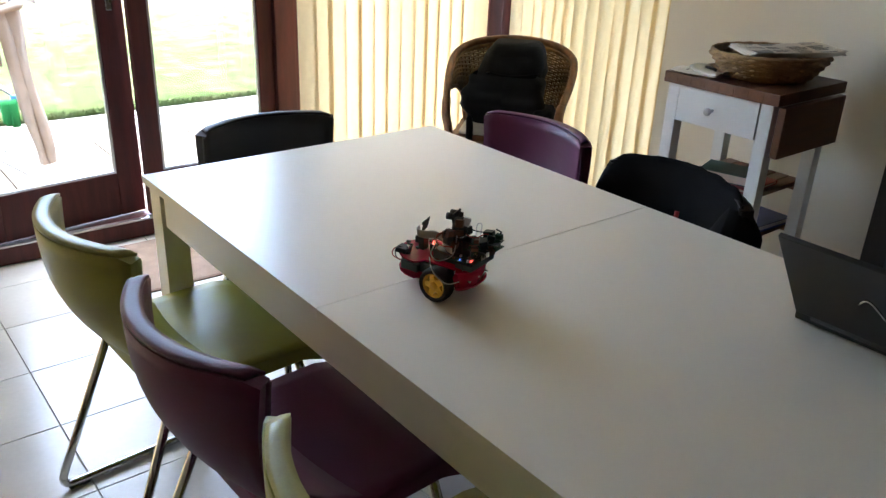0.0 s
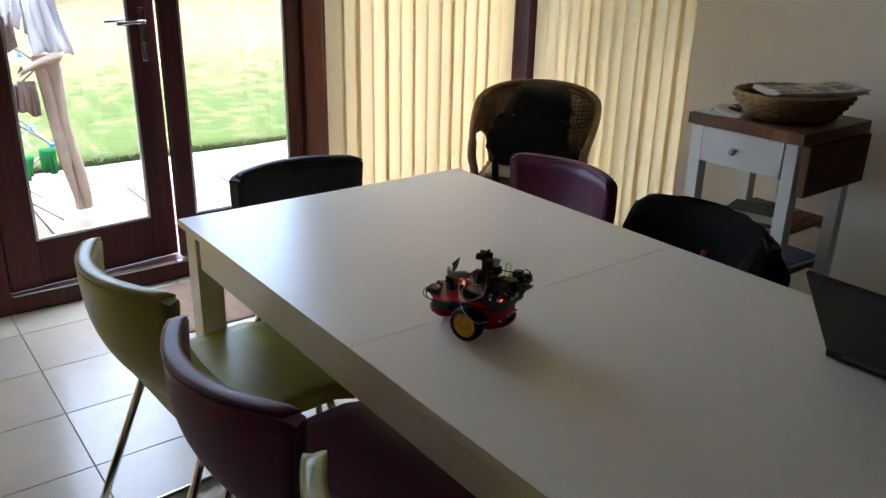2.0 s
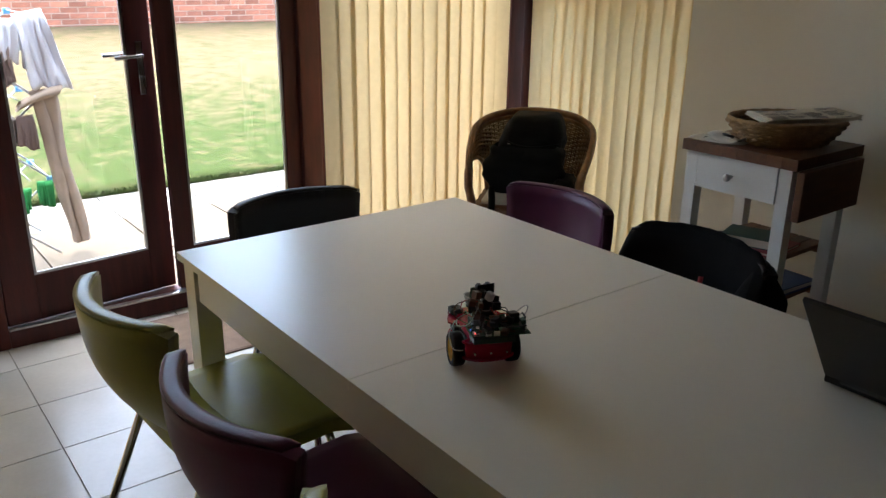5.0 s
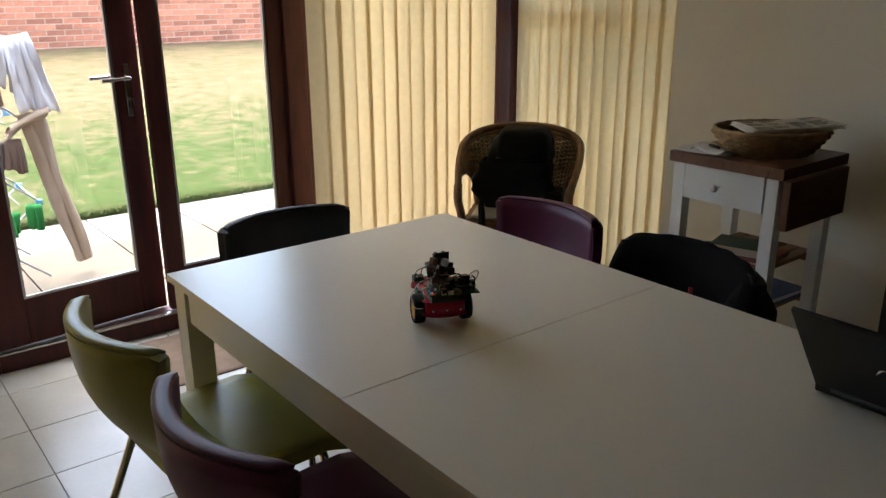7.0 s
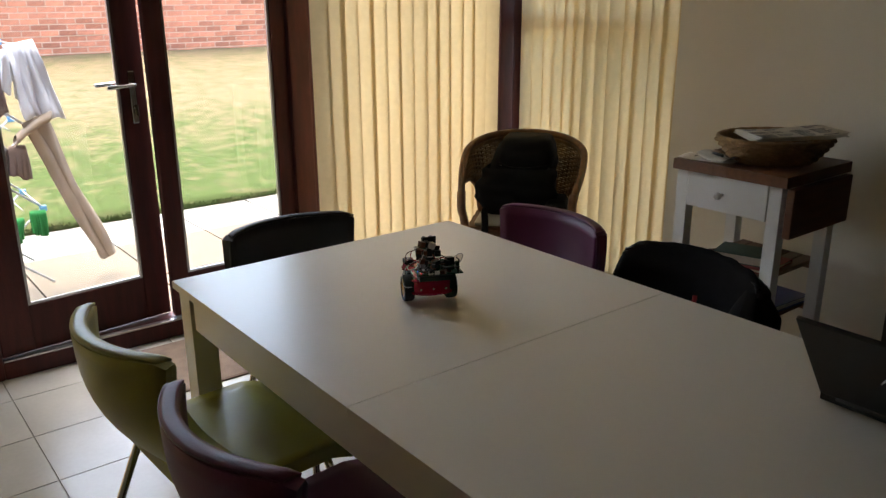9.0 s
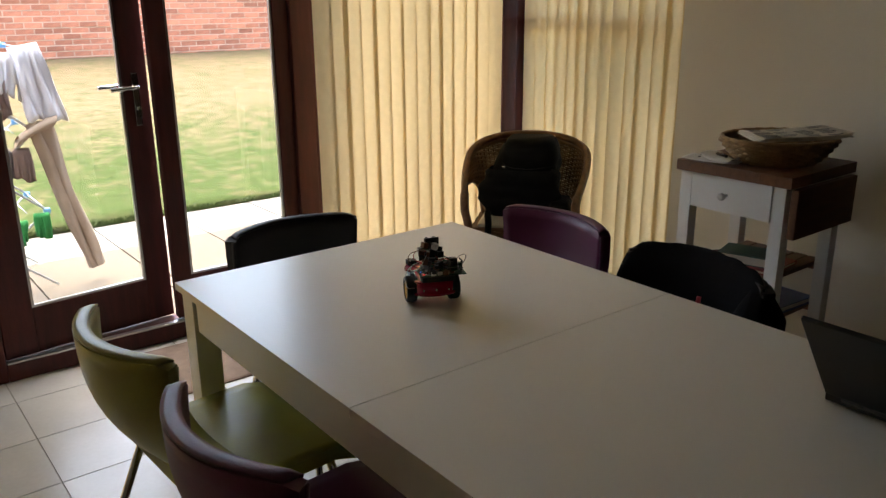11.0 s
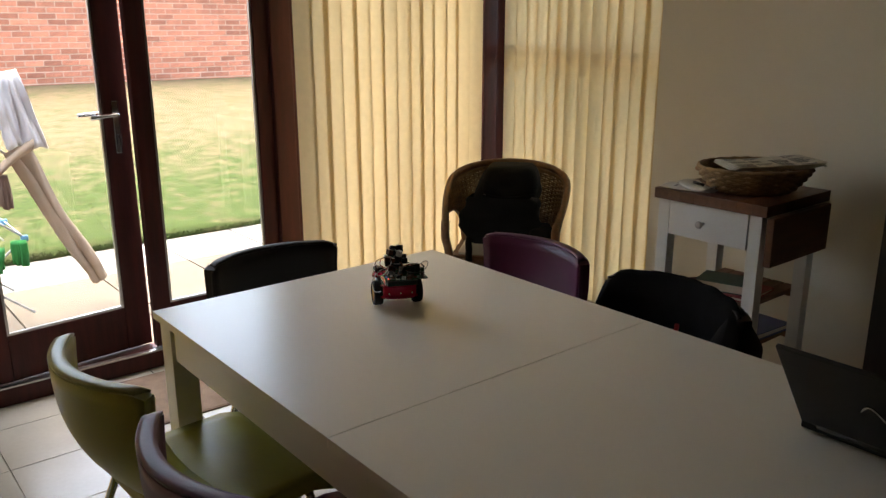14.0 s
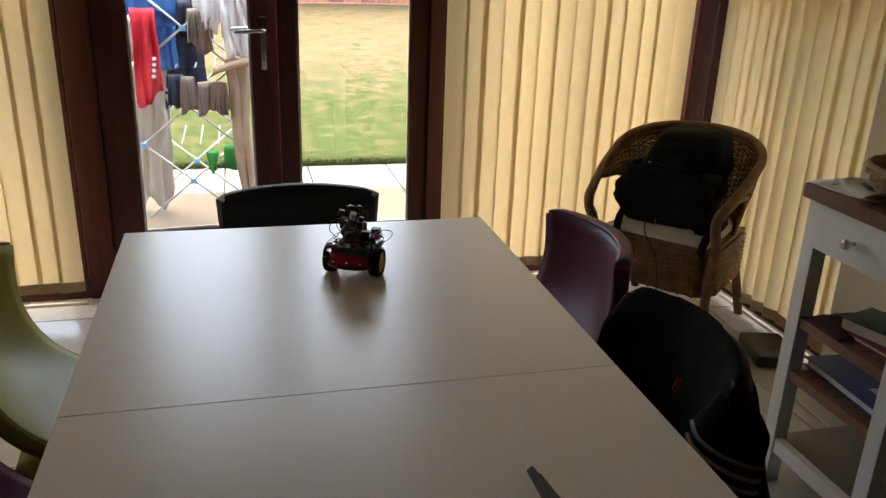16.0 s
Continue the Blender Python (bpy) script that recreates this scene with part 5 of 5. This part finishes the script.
hung("sock", "brown-grey sock pegged beside a white shirt", "sock", 0.135, 2.79, A + 1.16, 0.07, 0.2, 0.14, M_BROWNC, -15, 8, taper=-0.3, fold=0.03)
hung("sock", "short dark sock on the top rods", "sock", 0.02, 2.84, A + 1.24, 0.07, 0.24, 0.14, M_NAVYC, 20, 21, taper=-0.2, fold=0.03)
hung("sock", "dark blue sock hanging from the middle rods", "sock", -0.05, 2.80, A + 0.84, 0.09, 0.19, 0.14, M_NAVYC, 20, 9, taper=-0.3, fold=0.03)
hung("sock", "black and grey sock on the middle rods", "sock", 0.02, 2.79, A + 0.83, 0.075, 0.2, 0.14, M_GREYC, -10, 22, taper=-0.2, fold=0.03)
hung("sock", "grey sock hanging from the middle rods", "sock", 0.1, 2.79, A + 0.80, 0.075, 0.18, 0.14, M_GREYC, 25, 10, taper=-0.3, fold=0.025)
hung("sock", "brown sock hanging from the middle rods", "sock", 0.185, 2.78, A + 0.80, 0.085, 0.17, 0.15, M_BROWNC, -8, 11, taper=-0.25, fold=0.025)
hung("cloth", "small bright green cloth on the low rods", "cloth", 0.13, 2.79, A + 0.40, 0.07, 0.13, 0.1, M_GREENC, 15, 12, taper=0.5, fold=0.03)
hung("cloth", "small bright green cloth beside another one", "cloth", 0.235, 2.79, A + 0.43, 0.07, 0.14, 0.1, M_GREENC, -14, 13, taper=-0.1, fold=0.03)
hung("trousers_pale", "pale grey trousers hanging to the patio", "trousers", -0.22, 2.95, A + 0.9, 0.22, 0.86, 0.8, M_PALEC, 14, 14, fold=0.04)


def trousers():
    g = thing("trousers", "beige twill trousers blown sideways on the airer", "trousers", pose(0.285, 2.77, A + 0.92))

    def leg(dx):
        def f(u, v):
            a = 2 * math.pi * u
            r = 0.037 - 0.012 * v + 0.006 * math.sin(7 * v + dx * 60) + 0.005 * math.sin(4 * a + 5 * v) + 0.008 * (v > 0.93) * math.sin(3 * a)
            return (dx * (1 - 0.25 * v) + r * math.cos(a) + 0.008 * math.sin(8 * v + dx * 40), 0.022 * math.sin(a) + 0.01 * math.sin(6 * v) + 0.004 * math.sin(3 * a + 12 * v), 0.02 - 0.88 * v)
        return f
    for dx in (-0.022, 0.028):
        part("trouser_leg", bm_sheet(bmesh.new(), leg(dx), 16, 26), M_BEIGE, g)
    part("waist", bm_sheet(bmesh.new(), lambda u, v: (-0.13 + 0.22 * v + 0.02 * math.cos(2 * math.pi * u), 0.045 * math.sin(2 * math.pi * u), 0.0 + 0.028 * math.cos(2 * math.pi * u) - 0.05 * (1 - v) ** 2), 14, 10), M_BEIGE, g)
    return g


trouser_ob = trousers()


# ---------------------------------------------------------------- paving, tiles and bricks
pat = thing("pavement", "pale buff concrete patio slabs with open joints", "patio", kind="structure")
rows_y = [(1.48, 1.80), (1.80, 2.55), (2.55, 3.30), (3.30, 3.945)]
for y0, y1 in rows_y:
    bm = bm_box(bmesh.new(), 0.005, 0.005, 0, 0.595, y1 - y0 - 0.005, 0.045)
    me = mesh_of("slab", bm, M_SLAB_PALE if y0 > 3 else M_SLAB)
    for i in range(-8, 10):
        ob = new("slab", me)
        ob.parent = pat
        ob.matrix_basis = pose(0.17 + 0.6 * i, y0, PZ - 0.045 + 0.002 * math.sin(i * 7 + y0 * 5))

me = mesh_of("tile", bm_box(bmesh.new(), 0.0022, 0.0022, -0.012, 0.3308, 0.3308, 0.0, 0.0008), M_TILE)
for i in range(-5, 9):
    for j in range(-13, 2):
        x, y = -0.262 + 0.333 * i, 0.811 + 0.333 * j
        if x > 2.42:
            continue
        ob = new("tile", me)
        ob.parent = floor
        ob.matrix_basis = pose(x, y, 0)

verts, faces = [], []
for i in range(-10, 9):
    for j in range(-23, 2):
        if i >= -5 and j >= -13:
            continue
        x, y, k = -0.262 + 0.333 * i, 0.811 + 0.333 * j, len(verts)
        verts += [(x + a, y + b, c) for c in (-0.006, 0.0) for a, b in ((0.0022, 0.0022), (0.3308, 0.0022), (0.3308, 0.3308), (0.0022, 0.3308))]
        faces += [(k + 4, k + 5, k + 6, k + 7)] + [(k + q, k + (q + 1) % 4, k + 4 + (q + 1) % 4, k + 4 + q) for q in range(4)]
me = bpy.data.meshes.new("far_tiles")
me.from_pydata(verts, [], faces)
me.materials.append(M_TILE)
ob = tagged(new("far_tiles", me), kind="stuff")
ob.parent = floor

BW = 9.7
wall = structure("garden_wall", (-30, BW + 0.005, -0.3, 40, BW + 0.25, 2.1), M_MORTAR, "red brick garden wall with pale mortar joints", "wall")
brick_me = mesh_of("brick", bm_box(bmesh.new(), 0.007, 0, 0.007, 0.218, 0.05, 0.068), M_BRICK)
rest = []
for k in range(20):
    z = 0.72 + 0.075 * k - 0.15
    off = 0.1125 * (k % 2)
    for i in range(-40, 52):
        x = off + 0.225 * i
        if -1.0 < x < 6.0 and 0.68 < z < 1.37:
            ob = new("brick", brick_me)
            ob.parent = wall
            ob.matrix_basis = pose(x, BW + 0.003 * math.sin(i * 12.9 + k * 78.2), z)
        else:
            rest.append((x, z))
verts, faces = [], []
for x, z in rest:
    k = len(verts)
    verts += [(x + a, BW + b, z + c) for a in (0.007, 0.218) for b in (0, 0.05) for c in (0.007, 0.068)]
    faces += [(k, k + 4, k + 5, k + 1), (k + 1, k + 5, k + 7, k + 3), (k, k + 1, k + 3, k + 2), (k + 4, k + 6, k + 7, k + 5), (k, k + 2, k + 6, k + 4)]
me = bpy.data.meshes.new("far_bricks")
me.from_pydata(verts, [], faces)
me.materials.append(M_BRICK_S)
ob = tagged(new("far_bricks", me), kind="stuff")
ob.parent = wall


# ---------------------------------------------------------------- what moves
def motions():
    z = 0.7425
    c0 = Vector((0.2415, -0.950))
    way = Vector((0.43, 0.903)).normalized()
    # stretches of driving: start, end, metres along the line by then
    def gone(t):
        d = 0.472 * min(1.0, max(0.0, (t - 6.38) / 1.02))
        return d + 0.190 * min(1.0, max(0.0, (t - 12.2) / 0.42))

    def heading(t):
        k = min(1.0, max(0.0, (t - 2.68) / 0.27))
        return 107 - 42.5 * k * k * (3 - 2 * k)

    times = [0.0, 2.6] + [2.65 + 0.05 * i for i in range(8)] + [4.0, 6.3] + [6.35 + 0.05 * i for i in range(24)] + [9.0, 12.1] + [12.15 + 0.05 * i for i in range(12)] + [14.0, 16.0]
    rows = []
    for t in times:
        p = c0 + way * gone(t) + Vector((0.004, 0.01)) * min(1.0, max(0.0, (2.95 - t) / 0.27))
        rows.append((t, pose(p.x, p.y, z, 0, 0, heading(t))))
    walk(robot_ob, rows)
    for wheel, sy in zip(robot_wheels, (1, -1)):
        wr = []
        for t in times:
            roll = math.degrees(gone(t) / 0.0325) - sy * (heading(t) - 107) * 0.0525 / 0.0325
            wr.append((t, pose(0, sy * 0.0525, 0.0325, 0, roll, 0)))
        walk(wheel, wr)
    sway = [(0, 6), (1.5, 7), (3.5, 2), (5, 6), (7, 11), (9, 19), (11.3, 12), (12.5, 11), (13.4, 16), (14.3, 25), (15, 20), (15.5, 11), (16, 3)]
    walk(trouser_ob, [(t, pose(0.285, 2.77, A + 0.92, 0, -a, 0)) for t, a in sway])


motions()
